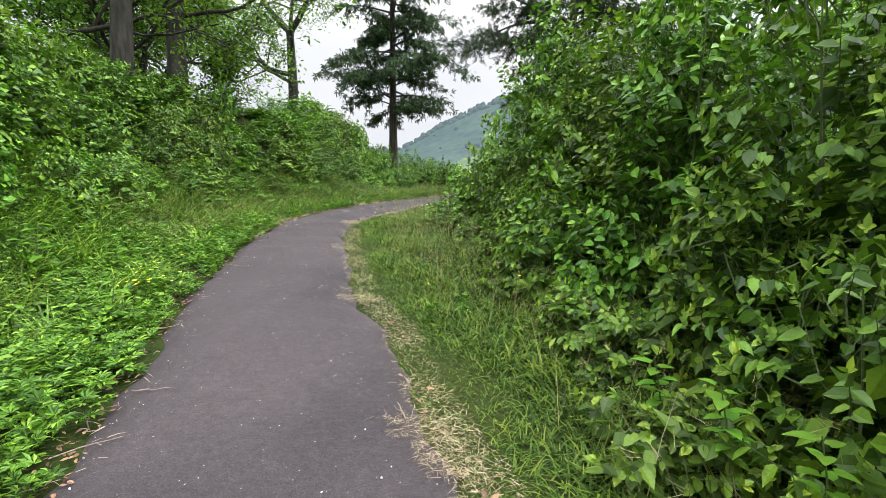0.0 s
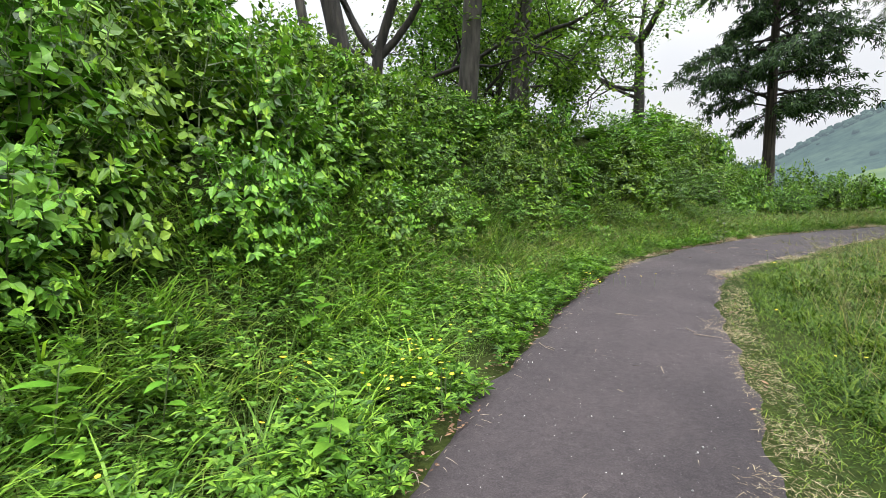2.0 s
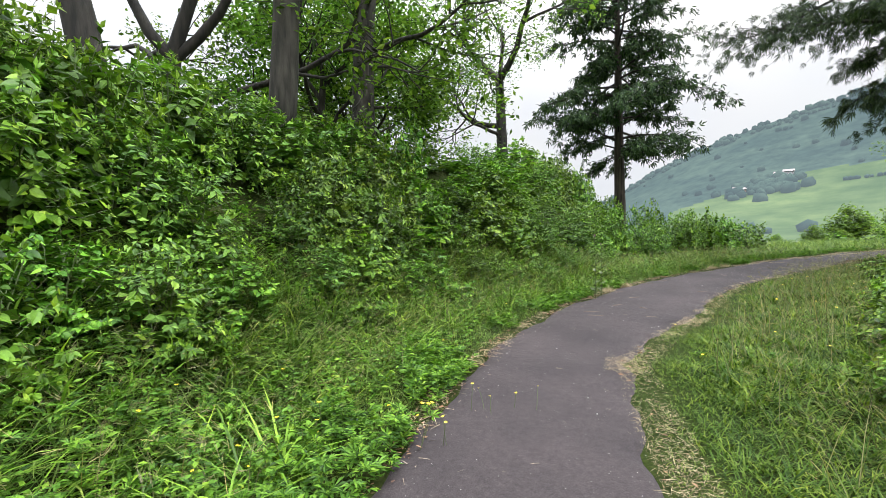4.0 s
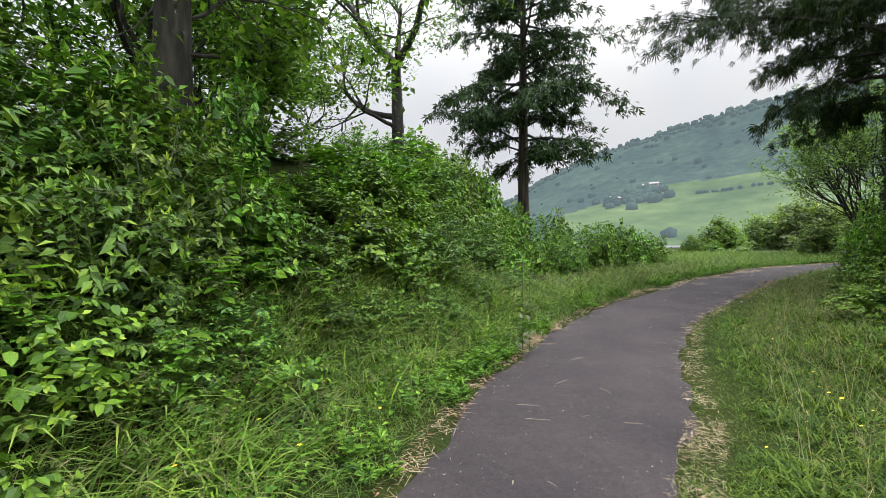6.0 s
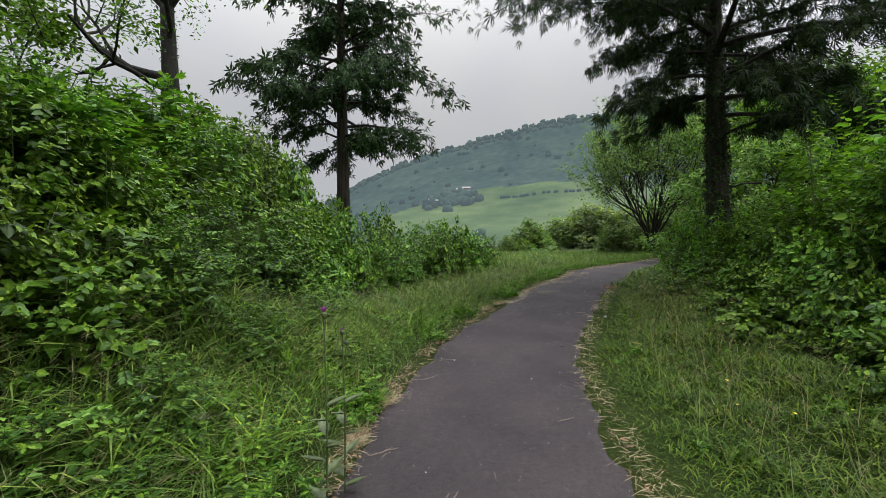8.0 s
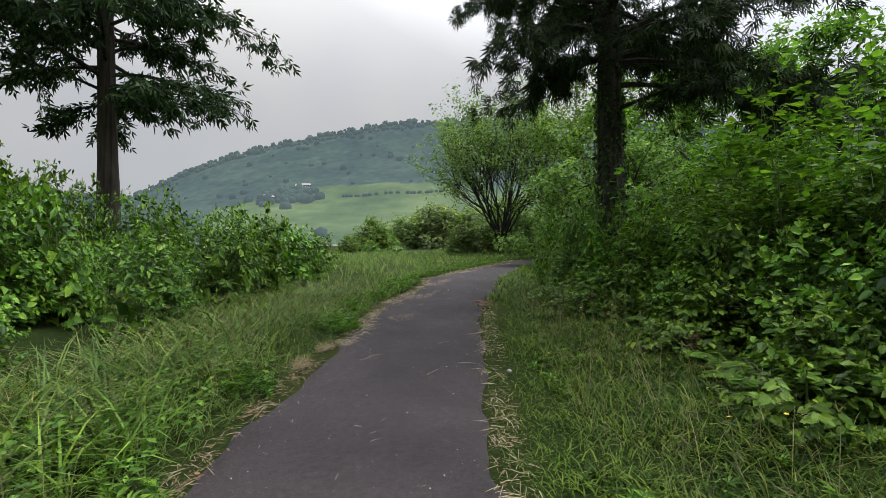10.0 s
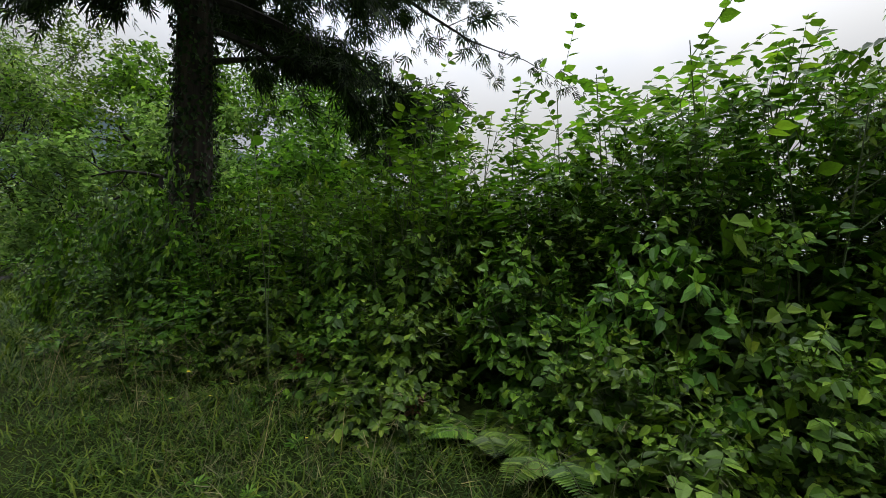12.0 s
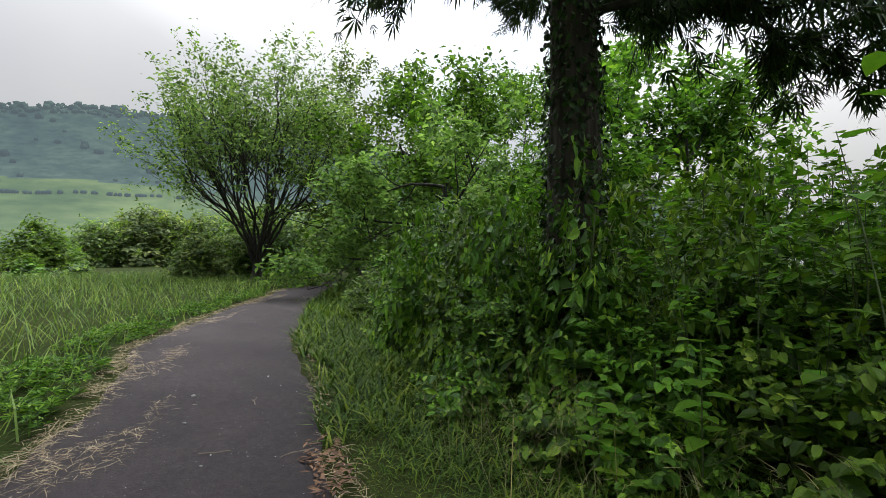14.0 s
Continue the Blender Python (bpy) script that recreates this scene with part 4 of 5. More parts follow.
    broad_tree("spreading tree forking low on the bank", at(-11.8, 11.7), [(0, 0, 0), (0, 0, 1.5), (0.1, 0.1, 2.6)], 0.25,
               [(0.35, (0.95, 0.9, 0.4), 5.0, 0.1), (0.9, (-0.7, -0.3, 0.7), 4.5, 0.14), (1.0, (0.25, 0.2, 1), 5.0, 0.16), (0.9, (0.7, 0.5, 0.8), 4.5, 0.13), (0.6, (-0.9, 0.4, 0.5), 4.0, 0.1)], 0.14, 26, M_OAK, M_BARK, (4, 4, 3), 0.18)
    for x, y, h, s in ((-13.5, 18.5, 5.0, 1.0), (-15.0, 22.5, 4.6, 1.0), (-16.5, 27.5, 5.2, 1.1)):
        broad_tree("dense broadleaf tree behind the bank", at(x, y), [(0, 0, 0), (0.1, 0, h * 0.35), (0.2, 0.1, h * 0.75)], 0.18 * s,
                   [(0.5, (0.9, 0.1, 0.35), 3.6 * s, 0.09), (0.55, (-0.8, 0.5, 0.3), 3.4 * s, 0.09), (0.65, (0.2, -0.9, 0.4), 3.5 * s, 0.09), (0.8, (-0.6, -0.6, 0.7), 3.4 * s, 0.09), (0.95, (0.6, 0.6, 0.9), 3.4 * s, 0.09), (1.0, (0, 0, 1), 3.2 * s, 0.09), (0.4, (0.5, -0.8, 0.2), 3.2 * s, 0.08)],
                   0.22, 28, M_OAK, M_BARK, (4, 4, 3), 0.24)
    fan = [(0.45 + 0.035 * k, (math.cos(k * 2.4) * (0.07 + 0.04 * k), math.sin(k * 2.4) * (0.07 + 0.04 * k), 1.0), 4.9 - 0.05 * k, 0.065) for k in range(16)]
    broad_tree("many-stemmed pale green tree fanning out in the field", at(12.5, 36.0, 0.1), [(0, 0, 0), (0.05, 0, 0.4), (0.1, 0, 1.0)], 0.24, fan, 0.16, 23, M_PALE, M_BARK, (6, 4, 2), 0.11, 0.11, LEAF_T, splay=0.5)
    for x, y, h, s, m in ((19.5, 37.0, 8.5, 1.5, M_OAK), (16.2, 29.5, 6.6, 1.15, M_OAK), (21.0, 29.0, 7.5, 1.35, M_OAK), (15.5, 22.2, 6.3, 1.05, M_OAK)):
        broad_tree("leafy green tree beyond the hedge", at(x, y), [(0, 0, 0), (0.1, 0, h * 0.3), (0.2, 0.1, h * 0.6)], 0.16 * s,
                   [(0.35, (-0.9, 0.1, 0.3), 3.2 * s, 0.08), (0.4, (0.8, 0.5, 0.3), 3.0 * s, 0.08), (0.5, (0.1, -0.9, 0.35), 3.2 * s, 0.08), (0.65, (-0.6, -0.6, 0.6), 3.2 * s, 0.08), (0.8, (-0.7, 0.5, 0.6), 3.2 * s, 0.08), (0.9, (0.7, -0.4, 0.8), 3.2 * s, 0.08), (1.0, (0, 0, 1), 3.0 * s, 0.09)],
                   0.22, 46 if x > 15.6 else 56, m, M_BARK, (4, 4, 3), 0.2, 0.03)
    broad_tree("layered pale green dogwood beside the hedge", at(11.3, 26.6), [(0, 0, 0), (0.1, 0, 1.0), (0.1, 0.1, 3.0)], 0.1,
               [(0.3 + 0.1 * k, (math.cos(k * 2.1), math.sin(k * 2.1), 0.15), 2.9 - 0.15 * k, 0.05) for k in range(8)], 0.17, 34, M_PALE, M_BARK, (4, 4, 3), 0.12, -0.01, LEAF_T)
    # the second round of bushes wears the leaf colour paled to imitate haze
    for grey in (0, 1):
        bush = None
        spots = ((11.3, 54.0, 0.95), (13.2, 56.5, 0.75), (8.4, 51.5, 0.5), (9.8, 50.0, 0.35), (6.0, 52.0, 0.3)) if not grey else (
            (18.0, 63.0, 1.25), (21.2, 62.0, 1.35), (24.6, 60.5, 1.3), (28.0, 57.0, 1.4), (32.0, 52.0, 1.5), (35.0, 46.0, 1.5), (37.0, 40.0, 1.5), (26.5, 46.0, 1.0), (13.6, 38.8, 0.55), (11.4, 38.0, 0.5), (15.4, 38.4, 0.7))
        for x, y, s in spots:
            m = Matrix.LocRotScale(at(x, y, 0.15), Euler((0, 0, x * 2.1)), (s, s, s))
            if bush:
                copy_thing(bush, m)
                continue
            bush = shrub_proto("field_bush", "rounded grey-green bush at the far side of the field, paled for haze" if grey else "rounded dark green bush at the edge of the field", "bushes at the far side of the field", LEAF_T, M_FAR_LEAF if grey else M_OAK, 0.3, 330, 8, 2.1, 3.2)
            bush.matrix_basis = m


main_trees()


# ---- grass, herbs and litter ----
def strip_points(n, y0, y1, d0, d1, left):
    y = RNG.uniform(y0, y1, n)
    d = RNG.uniform(d0, d1, n)
    x = path_left(y) - d if left else path_right(y) + d
    return x, y, d


def blades(g, x, y, size, lean, shape, mat=0, lift=0.0):
    n = len(x)
    p = np.stack([x, y, height(x, y) - 0.01 + lift], -1)
    a = RNG.uniform(0, 6.283, n)
    flat = np.stack([np.cos(a), np.sin(a), np.zeros(n)], -1)
    ax = unit(np.array((0, 0, 1.0)) + flat * (RNG.uniform(0.2, 1.0, n) * lean)[:, None])
    g.batch(shape, p, ax, unit(-flat + np.array((0, 0, 0.4))), size, mat)


B_SHORT, B_ARCH, B_FLAT = blade_shape(0.075, 0.55, 2), blade_shape(0.024, 0.75, 3), blade_shape(0.035, 0.15, 2)


def verge_grass():
    g = Geo()
    x, y, d = strip_points(62000, 0.6, 12, -0.03, 2.0, False)
    blades(g, x, y, (0.04 + 0.085 * smooth(0, 0.9, d)) * (1 + 0.45 * lumps(x * 2.2, y * 2.2)) * RNG.uniform(0.5, 1.6, len(x)), 1.1, B_SHORT)
    x, y, d = strip_points(58000, 11, 24, -0.03, 2.4, False)
    blades(g, x, y, (0.045 + 0.075 * smooth(0, 0.9, d)) * (1 + 0.45 * lumps(x * 2.2, y * 2.2)) * RNG.uniform(0.5, 1.6, len(x)), 1.1, B_SHORT)
    x, y, d = strip_points(9000, 22.5, 33, -0.03, 2.4, False)
    blades(g, x, y, 0.2 * RNG.uniform(0.7, 1.6, len(x)), 0.8, B_SHORT)
    tagged(g.part("verge_grass", [M_GRASS]), "short bright green grass on the verge", "grass", kind="stuff")


def tall_grass():
    g = Geo()
    x, y, d = strip_points(22000, 7.5, 24, 0.12, 2.4, True)
    blades(g, x, y, (0.2 + 0.34 * smooth(0.2, 1.2, d)) * RNG.uniform(0.6, 1.4, len(x)), 0.8, B_ARCH)
    x, y, d = strip_points(17000, 0.4, 9, 0.2, 2.9, True)
    blades(g, x, y, (0.18 + 0.2 * smooth(0.2, 1.4, d)) * RNG.uniform(0.6, 1.4, len(x)), 0.9, B_ARCH)
    x, y, d = strip_points(3000, 2, 23, 1.2, 2.4, False)
    blades(g, x, y, 0.2 * RNG.uniform(0.6, 1.4, len(x)), 0.9, B_ARCH)
    x = RNG.uniform(-3, 16, 26000)
    y = RNG.uniform(21, 42, 26000)
    k = (x < path_left(y) - 0.15)
    blades(g, x[k], y[k], 0.36 * RNG.uniform(0.6, 1.4, k.sum()), 0.6, blade_shape(0.03, 0.45, 2))
    for count, y0, y1, d0, d1 in ((130, 1.2, 8, 0.4, 2.8), (90, 8, 19, 0.5, 2.2)):
        x, y, d = strip_points(count, y0, y1, d0, d1, True)
        x, y = np.repeat(x, 22), np.repeat(y, 22)
        blades(g, x + RNG.normal(size=len(x)) * 0.05, y + RNG.normal(size=len(x)) * 0.05, RNG.uniform(0.3, 0.68, len(x)), 0.75, blade_shape(0.026, 0.6, 3), 1)
    tagged(g.part("tall_grass", [M_TALL, M_YOUNG]), "tall arching meadow grass beside the path", "grass", kind="stuff")
    s = Geo()
    for a in (strip_points(2800, 6, 24, 0.4, 2.3, True), strip_points(1700, 1.0, 22, 0.6, 2.0, False)):
        x, y, d = a
        n = len(x)
        base = np.stack([x, y, height(x, y)], -1)
        ang = RNG.uniform(0, 6.283, n)
        out = np.stack([np.cos(ang), np.sin(ang), np.zeros(n)], -1)
        h = RNG.uniform(0.3, 0.62, n)
        ax = unit(np.array((0, 0, 1.0)) + out * 0.35)
        s.batch(blade_shape(0.008, 0.2, 2), base, ax, -out + np.array((0, 0, 0.3)), h)
        headp = base + ax * (h * 0.84)[:, None]
        for _ in range(5):
            s.batch(B_FLAT, headp + rnd(n, 0.012), unit(ax * 0.6 + out * 0.7 + rnd(n, 0.35)), unit(rnd(n)), RNG.uniform(0.05, 0.11, n))
    tagged(s.part("seed_heads", [M_SEED]), "feathery brownish seed heads of meadow grass", "grass", kind="stuff")


def herbs():
    g = Geo()
    for n, a, h in ((2300, strip_points(2300, 0.4, 10, -0.06, 1.3, True), 0.2), (800, strip_points(800, 0.4, 9, 1.0, 3.0, True), 0.34), (900, strip_points(900, 9, 22, -0.04, 0.5, True), 0.12), (200, strip_points(200, 0.3, 22, 0.4, 2.2, False), 0.07), (600, strip_points(600, 21, 31, 0.0, 1.0, True), 0.16)):
        x, y, d = a
        patch = np.sin(y * 1.9 + 0.7) * np.sin(y * 0.83 + x) + 0.5 * np.sin(x * 4.1 + y * 3.3)
        keep = patch > np.where(y < 8, -0.6 - 0.5 * (d < 0.4), 0.1)
        x, y, n = x[keep], y[keep], int(keep.sum())
        base = np.stack([x, y, height(x, y)], -1)
        hh = h * RNG.uniform(0.5, 1.4, n)
        for k in range(5):
            ang = RNG.uniform(0, 6.283, n)
            out = np.stack([np.cos(ang), np.sin(ang), np.zeros(n)], -1)
            t = RNG.uniform(0.3, 1.0, n)
            p = base + np.stack([0 * t, 0 * t, hh * t], -1) + out * 0.02
            g.batch(LEAF_L, p, unit(out + np.array((0, 0, 0.35)) + rnd(n, 0.2)), unit(np.array((0, 0, 1.0)) + rnd(n, 0.3)), RNG.uniform(0.05, 0.1, n))
    for n, a in ((1300, strip_points(1300, 0.6, 9.5, 0.35, 3.2, True)), (260, strip_points(260, 9.5, 20, 0.2, 1.5, True))):
        x, y, d = a
        base = np.stack([x, y, height(x, y)], -1)
        hh = RNG.uniform(0.2, 0.5, n)
        lean = rnd(n, 0.12) * np.array((1, 1, 0))
        for k in range(13):
            t = 0.15 + 0.85 * k / 12
            ang = k * 2.4 + x * 5
            out = np.stack([np.cos(ang), np.sin(ang), np.full(n, 0.25)], -1)
            p = base + np.array((0, 0, 1.0)) * (hh * t)[:, None] + lean * t
            g.batch(LEAF_T, p, unit(out + rnd(n, 0.15)), unit(np.array((0, 0, 1.0)) + rnd(n, 0.25)), RNG.uniform(0.06, 0.1, n) * (1.15 - 0.6 * t))
    tagged(g.part("verge_herbs", [M_HERB]), "bright green lobed weeds along the path edge", "weeds", kind="stuff")


def litter():
    g = Geo()

    def lay(n, y0, y1, d0, d1, left, size, shape=B_FLAT):
        x, y, d = strip_points(n, y0, y1, d0, d1, left)
        keep = RNG.random(n) < 0.35 + 0.65 * (np.sin(y * 2.1 + 1) * np.sin(y * 5.3) > -0.2)
        keep &= (d > -0.2) | (np.sin(y * 3.1 + d * 4.0) + 0.6 * np.sin(y * 7.7 - d * 5.0) > 0.35)
        x, y = x[keep], y[keep]
        z = np.maximum(height(x, y), np.interp(y, GY, GZ)) + RNG.uniform(0.02, 0.05, len(x))
        ang = RNG.uniform(0, 6.283, len(x))
        ax = np.stack([np.cos(ang), np.sin(ang), RNG.uniform(-0.1, 0.15, len(x))], -1)
        g.batch(shape, np.stack([x, y, z], -1), ax, unit(np.array((0, 0, 1.0)) + rnd(len(x), 0.3)), size * RNG.uniform(0.5, 1.4, len(x)))

    lay(11000, 0.5, 12.5, -0.1, 0.22, False, 0.05)
    for cy in (4.8, 7.35, 9.9, 2.3):
        lay(900, cy - 0.25, cy + 0.25, -0.28, 0.1, False, 0.05)
    lay(2600, 12, 26, -0.1, 0.16, False, 0.1)
    lay(2200, 8, 20, -0.1, 0.12, True, 0.1)
    lay(8000, 20.5, 31.5, -0.3, 0.08, True, 0.1)
    lay(9000, 21.5, 31.5, -0.8, -0.2, True, 0.09)
    tagged(g.part("dry_clippings", [M_DRY]), "pale dry grass clippings along the path edges", "dry grass", kind="stuff")
    g = Geo()
    lay(1500, 0.5, 20, -0.12, 0.1, True, 0.036, LEAF_S)
    lay(250, 0.5, 26, -0.08, 0.1, False, 0.045, LEAF_S)
    lay(260, 22.1, 22.7, -0.2, 0.1, False, 0.05, LEAF_N)
    tagged(g.part("leaf_litter", [M_LITTER]), "brown fallen leaves in the path's edge", "dead leaves", kind="stuff")
    g = Geo()
    lay(420, 0.5, 31, -1.3, -0.05, False, 0.07, blade_shape(0.07, 0.2, 2))
    lay(420, 0.5, 31, -1.2, -0.05, True, 0.08, blade_shape(0.07, 0.2, 2))
    lay(700, 0.5, 26, -0.3, 0.02, True, 0.09, blade_shape(0.07, 0.2, 2))
    tagged(g.part("straw_bits", [M_TWIG]), "bits of straw and thin twigs strewn over the asphalt", "twigs", kind="stuff")
    g = Geo()
    n = 1100
    y = RNG.uniform(0.5, 30, n)
    x = path_left(y) + (path_right(y) - path_left(y)) * RNG.uniform(0.04, 0.96, n)
    z = np.interp(y, GY, GZ) + 0.033
    g.batch(crown_shape(), np.stack([x, y, z], -1), unit(rnd(n)), unit(rnd(n)), 0.002 + 0.0045 * RNG.random(n) ** 4)
    tagged(g.part("gravel", [M_STONE]), "small pale stones scattered over the asphalt", "gravel", kind="stuff")


verge_grass()
tall_grass()
herbs()
litter()


# ---- single plants and small things ----
def branching(pts, r0, r1, sides=5):
    g = Geo()
    g.tube(pts, np.linspace(r0, r1, len(pts)), sides)
    return g


def leaf_mesh(shape, mat, name="leaf"):
    g = Geo()
    g.batch(shape, [(0, 0, 0)], [(0, 1, 0)], [(0, 0, 1)], 1.0)
    return g.mesh(name, [mat], True)


BIG_LEAF, OVAL_LEAF = leaf_mesh(heart_shape(0.7), M_KNOT), leaf_mesh(heart_shape(0.58), M_BROAD)


def set_leaf(parent, data, p, axis, normal, size):
    axis, normal = unit(np.array(axis, float)), np.array(normal, float)
    side = unit(np.cross(axis, normal))
    up = np.cross(side, axis)
    ob = new("leaf", data)
    ob.parent = parent
    ob.matrix_basis = Matrix([[side[i] * size, axis[i] * size, up[i] * size, p[i]] for i in range(3)] + [[0, 0, 0, 1]])
    return ob


def seedling(x, y, tall, leaves, size, data, label, lean=(0.1, 0.05), z=None):
    """A young woody plant: one stem, large leaves set one by one."""
    top = holder("seedling", label, "plant")
    top.location = (x, y, (float(height(x, y)) if z is None else z) - 0.03)
    ts = np.linspace(0, 1, 6)
    pts = np.stack([lean[0] * tall * ts ** 1.5, lean[1] * tall * ts ** 1.5, tall * ts], -1)
    branching(pts, 0.006, 0.0025).part("stem", [M_STEM], top)
    for k in range(leaves):
        t = 0.35 + 0.65 * (k + 0.5) / leaves
        a = k * 2.4 + 0.4
        p = [np.interp(t, ts, pts[:, c]) for c in range(3)]
        d = (math.cos(a), math.sin(a), 0.35 - 0.5 * RNG.random())
        set_leaf(top, data, np.array(p) + 0.02 * np.array(d), d, (0.2 * d[0], 0.2 * d[1], 1.0), size * RNG.uniform(0.7, 1.15))
    return top


def thistle(x, y, tall, heads):
    top = holder("thistle", "tall thistle with a purple flower head in the long grass", "flower", "thistles in the grass")
    z = float(height(x, y)) - 0.03
    top.location = (x, y, z)
    branching([(0, 0, 0), (0.01, 0, tall * 0.5), (0.0, 0.01, tall)], 0.006, 0.004).part("stem", [M_STEM], top)
    for k in range(9):
        a, h = k * 2.4, tall * (0.12 + 0.06 * k)
        g = Geo()
        d = np.array((math.cos(a), math.sin(a), 0.45))
        g.batch(LEAF_N, [(0, 0, h)] * 5, [d + np.array((0.25 * s * -math.sin(a), 0.25 * s * math.cos(a), 0)) for s in (-2, -1, 0, 1, 2)], [(0, 0, 1)] * 5, [0.08, 0.11, 0.15, 0.11, 0.08])
        g.part("leaf", [M_STEM], top)
    for dx, dz, open_ in heads:
        g = Geo()
        prof = [(0, 0.008), (0.008, 0.015), (0.018, 0.016), (0.028, 0.011)]
        g.tube([(dx, 0, tall + dz + h) for h, r in prof], [r for h, r in prof], 8)
        bud = g.part("flower_head", [M_STEM], top, "dark green scaly bud")
        if open_:
            f = Geo()
            n = 60
            a = RNG.uniform(0, 6.283, n)
            f.batch(blade_shape(0.1, 0.1, 2), np.tile((dx, 0, tall + dz + 0.024), (n, 1)), np.stack([np.cos(a) * 0.55, np.sin(a) * 0.55, np.full(n, 1.0)], -1), unit(rnd(n)), RNG.uniform(0.018, 0.032, n) * open_)
            f.part("petal_tuft", [M_PURPLE], bud, "bright purple florets")


def buttercups():
    """Small yellow flowers on thin stems in the verges."""
    top = holder("buttercup", "small yellow buttercup on a thin green stem", "flower", "buttercups in the verges")
    branching([(0, 0, -0.02), (0.01, 0, 0.12), (0.0, 0.01, 0.24)], 0.0022, 0.0014, 4).part("stem", [M_STEM], top)
    g = Geo()
    a = np.arange(5) * 1.2566
    g.batch(heart_shape(0.95), np.tile((0, 0.01, 0.24), (5, 1)), np.stack([np.cos(a), np.sin(a), np.full(5, 0.35)], -1), np.tile((0, 0, 1.0), (5, 1)), 0.013)
    g.part("petals", [M_YELLOW], top)
    spots = []
    for n, y0, y1, d0, d1, left in ((26, 4.2, 8, 0.3, 1.6, True), (10, 0.8, 4, 0.3, 1.2, True), (30, 3, 13, 0.3, 1.6, False), (16, 12, 18, 0.3, 2.0, False), (12, 9, 16, 0.2, 1.2, True), (6, 17, 21, 0.6, 1.8, False), (5, 24, 28, 0.3, 1.2, True)):
        x, y, d = strip_points(n, y0, y1, d0, d1, left)
        spots += list(zip(x, y))
    for cx, cy, count in ((-2.85, 4.6, 16), (-3.05, 4.4, 12), (-3.55, 4.05, 14), (-3.2, 4.95, 10), (-3.3, 8.0, 8), (-3.0, 8.4, 6)):
        spots += [(cx + RNG.normal() * 0.13, cy + RNG.normal() * 0.13) for _ in range(count)]
    for i, (x, y) in enumerate(spots):
        s = RNG.uniform(0.8, 1.5)
        m = Matrix.LocRotScale((x, y, float(height(x, y))), Euler((RNG.uniform(-0.3, 0.3), RNG.uniform(-0.3, 0.3), RNG.uniform(0, 6.28))), (s, s, s))
        if i:
            copy_thing(top, m)
    top.location = (spots[0][0], spots[0][1], float(height(*spots[0])))


def fern(x, y, n, size):
    top = holder("fern", "light green fern with feathery fronds at the hedge foot", "fern", "ferns at the hedge foot")
    top.location = (x, y, float(height(x, y)))
    for k in range(n):
        a = k * 6.283 / n + RNG.uniform(-0.3, 0.3)
        g = Geo()
        q = np.linspace(0, 1, 7)
        d = np.array((math.cos(a), math.sin(a), 0))
        pts = q[:, None] * d * size + np.stack([0 * q, 0 * q, size * (0.75 * q - 0.6 * q * q)], -1)
        g.tube(pts, np.linspace(0.004, 0.0015, 7), 4, 1)
        m = 22
        t = np.linspace(0.15, 0.98, m)
        p = np.stack([np.interp(t, q, pts[:, c]) for c in range(3)], -1)
        sd = np.array((-d[1], d[0], 0))
        for s in (-1, 1):
            g.batch(LEAF_N, p, np.tile(sd * s + d * 0.35, (m, 1)), np.tile((0, 0, 1.0), (m, 1)), size * 0.3 * np.sin(np.pi * (0.12 + 0.85 * t)) ** 0.8)
        g.part("frond", [M_SMALL, M_STEM], top)


def twig(x, y, length, turn, forked, thick=0.005):
    """A dry twig lying on the path."""
    top = holder("twig", "dry brown twig lying on the asphalt" if not forked else "forked dry twig lying on the asphalt", "twig", "fallen twigs on the path")
    top.location = (x, y, float(np.interp(y, GY, GZ)) + 0.045)
    top.rotation_euler = (0, 0, turn)
    b = RNG.normal(size=(6, 3)) * np.array((0.0, 0.05, 0.0)) * length
    pts = np.stack([np.linspace(-0.5, 0.5, 6) * length, np.zeros(6), np.zeros(6)], -1) + np.cumsum(b, 0)
    branching(pts, thick, thick * 0.5).part("main_stem", [M_TWIG], top)
    if forked:
        branching([pts[2], pts[2] + np.array((0.2, 0.12, 0.0)) * length, pts[2] + np.array((0.45, 0.16, 0.0)) * length], thick * 0.7, thick * 0.3).part("side_shoot", [M_TWIG], top)


def house(az, s, w, d, h, wall, label):
    p, _ = hill_point(az, s)
    top = holder("house", label, "house")
    top.matrix_basis = pose(p[0], p[1] - 4, p[2] - 1.5, 0, 0, -az)
    bm = bmesh.new()
    bmesh.ops.create_cube(bm, size=1.0, matrix=Matrix.Translation((0, 0, h / 2)) @ Matrix.Diagonal((w, d, h, 1)))
    me = bpy.data.meshes.new("wall")
    bm.to_mesh(me)
    bm.free()
    me.materials.append(wall)
    ob = new("wall", me)
    ob.parent = top
    g = Geo()
    a, b, e = w / 2 + 0.6, d / 2 + 0.6, h + d * 0.35
    g.add([(-a, -b, h - 0.2), (a, -b, h - 0.2), (a, b, h - 0.2), (-a, b, h - 0.2), (-a, 0, e), (a, 0, e)], [0, 1, 5, 4, 2, 3, 4, 5, 0, 4, 3, 1, 2, 5, 0, 3, 2, 1], [4, 4, 3, 3, 4])
    g.part("roof", [M_ROOF], top)
    for k in range(3):
        v = Geo()
        cx = -w * 0.32 + k * w * 0.32
        v.add([(cx - 0.7, -d / 2 - 0.05, h * 0.35), (cx + 0.7, -d / 2 - 0.05, h * 0.35), (cx + 0.7, -d / 2 - 0.05, h * 0.75), (cx - 0.7, -d / 2 - 0.05, h * 0.75)], [0, 1, 2, 3], [4])
        v.part("window", [M_ROOF], top, "dark window")


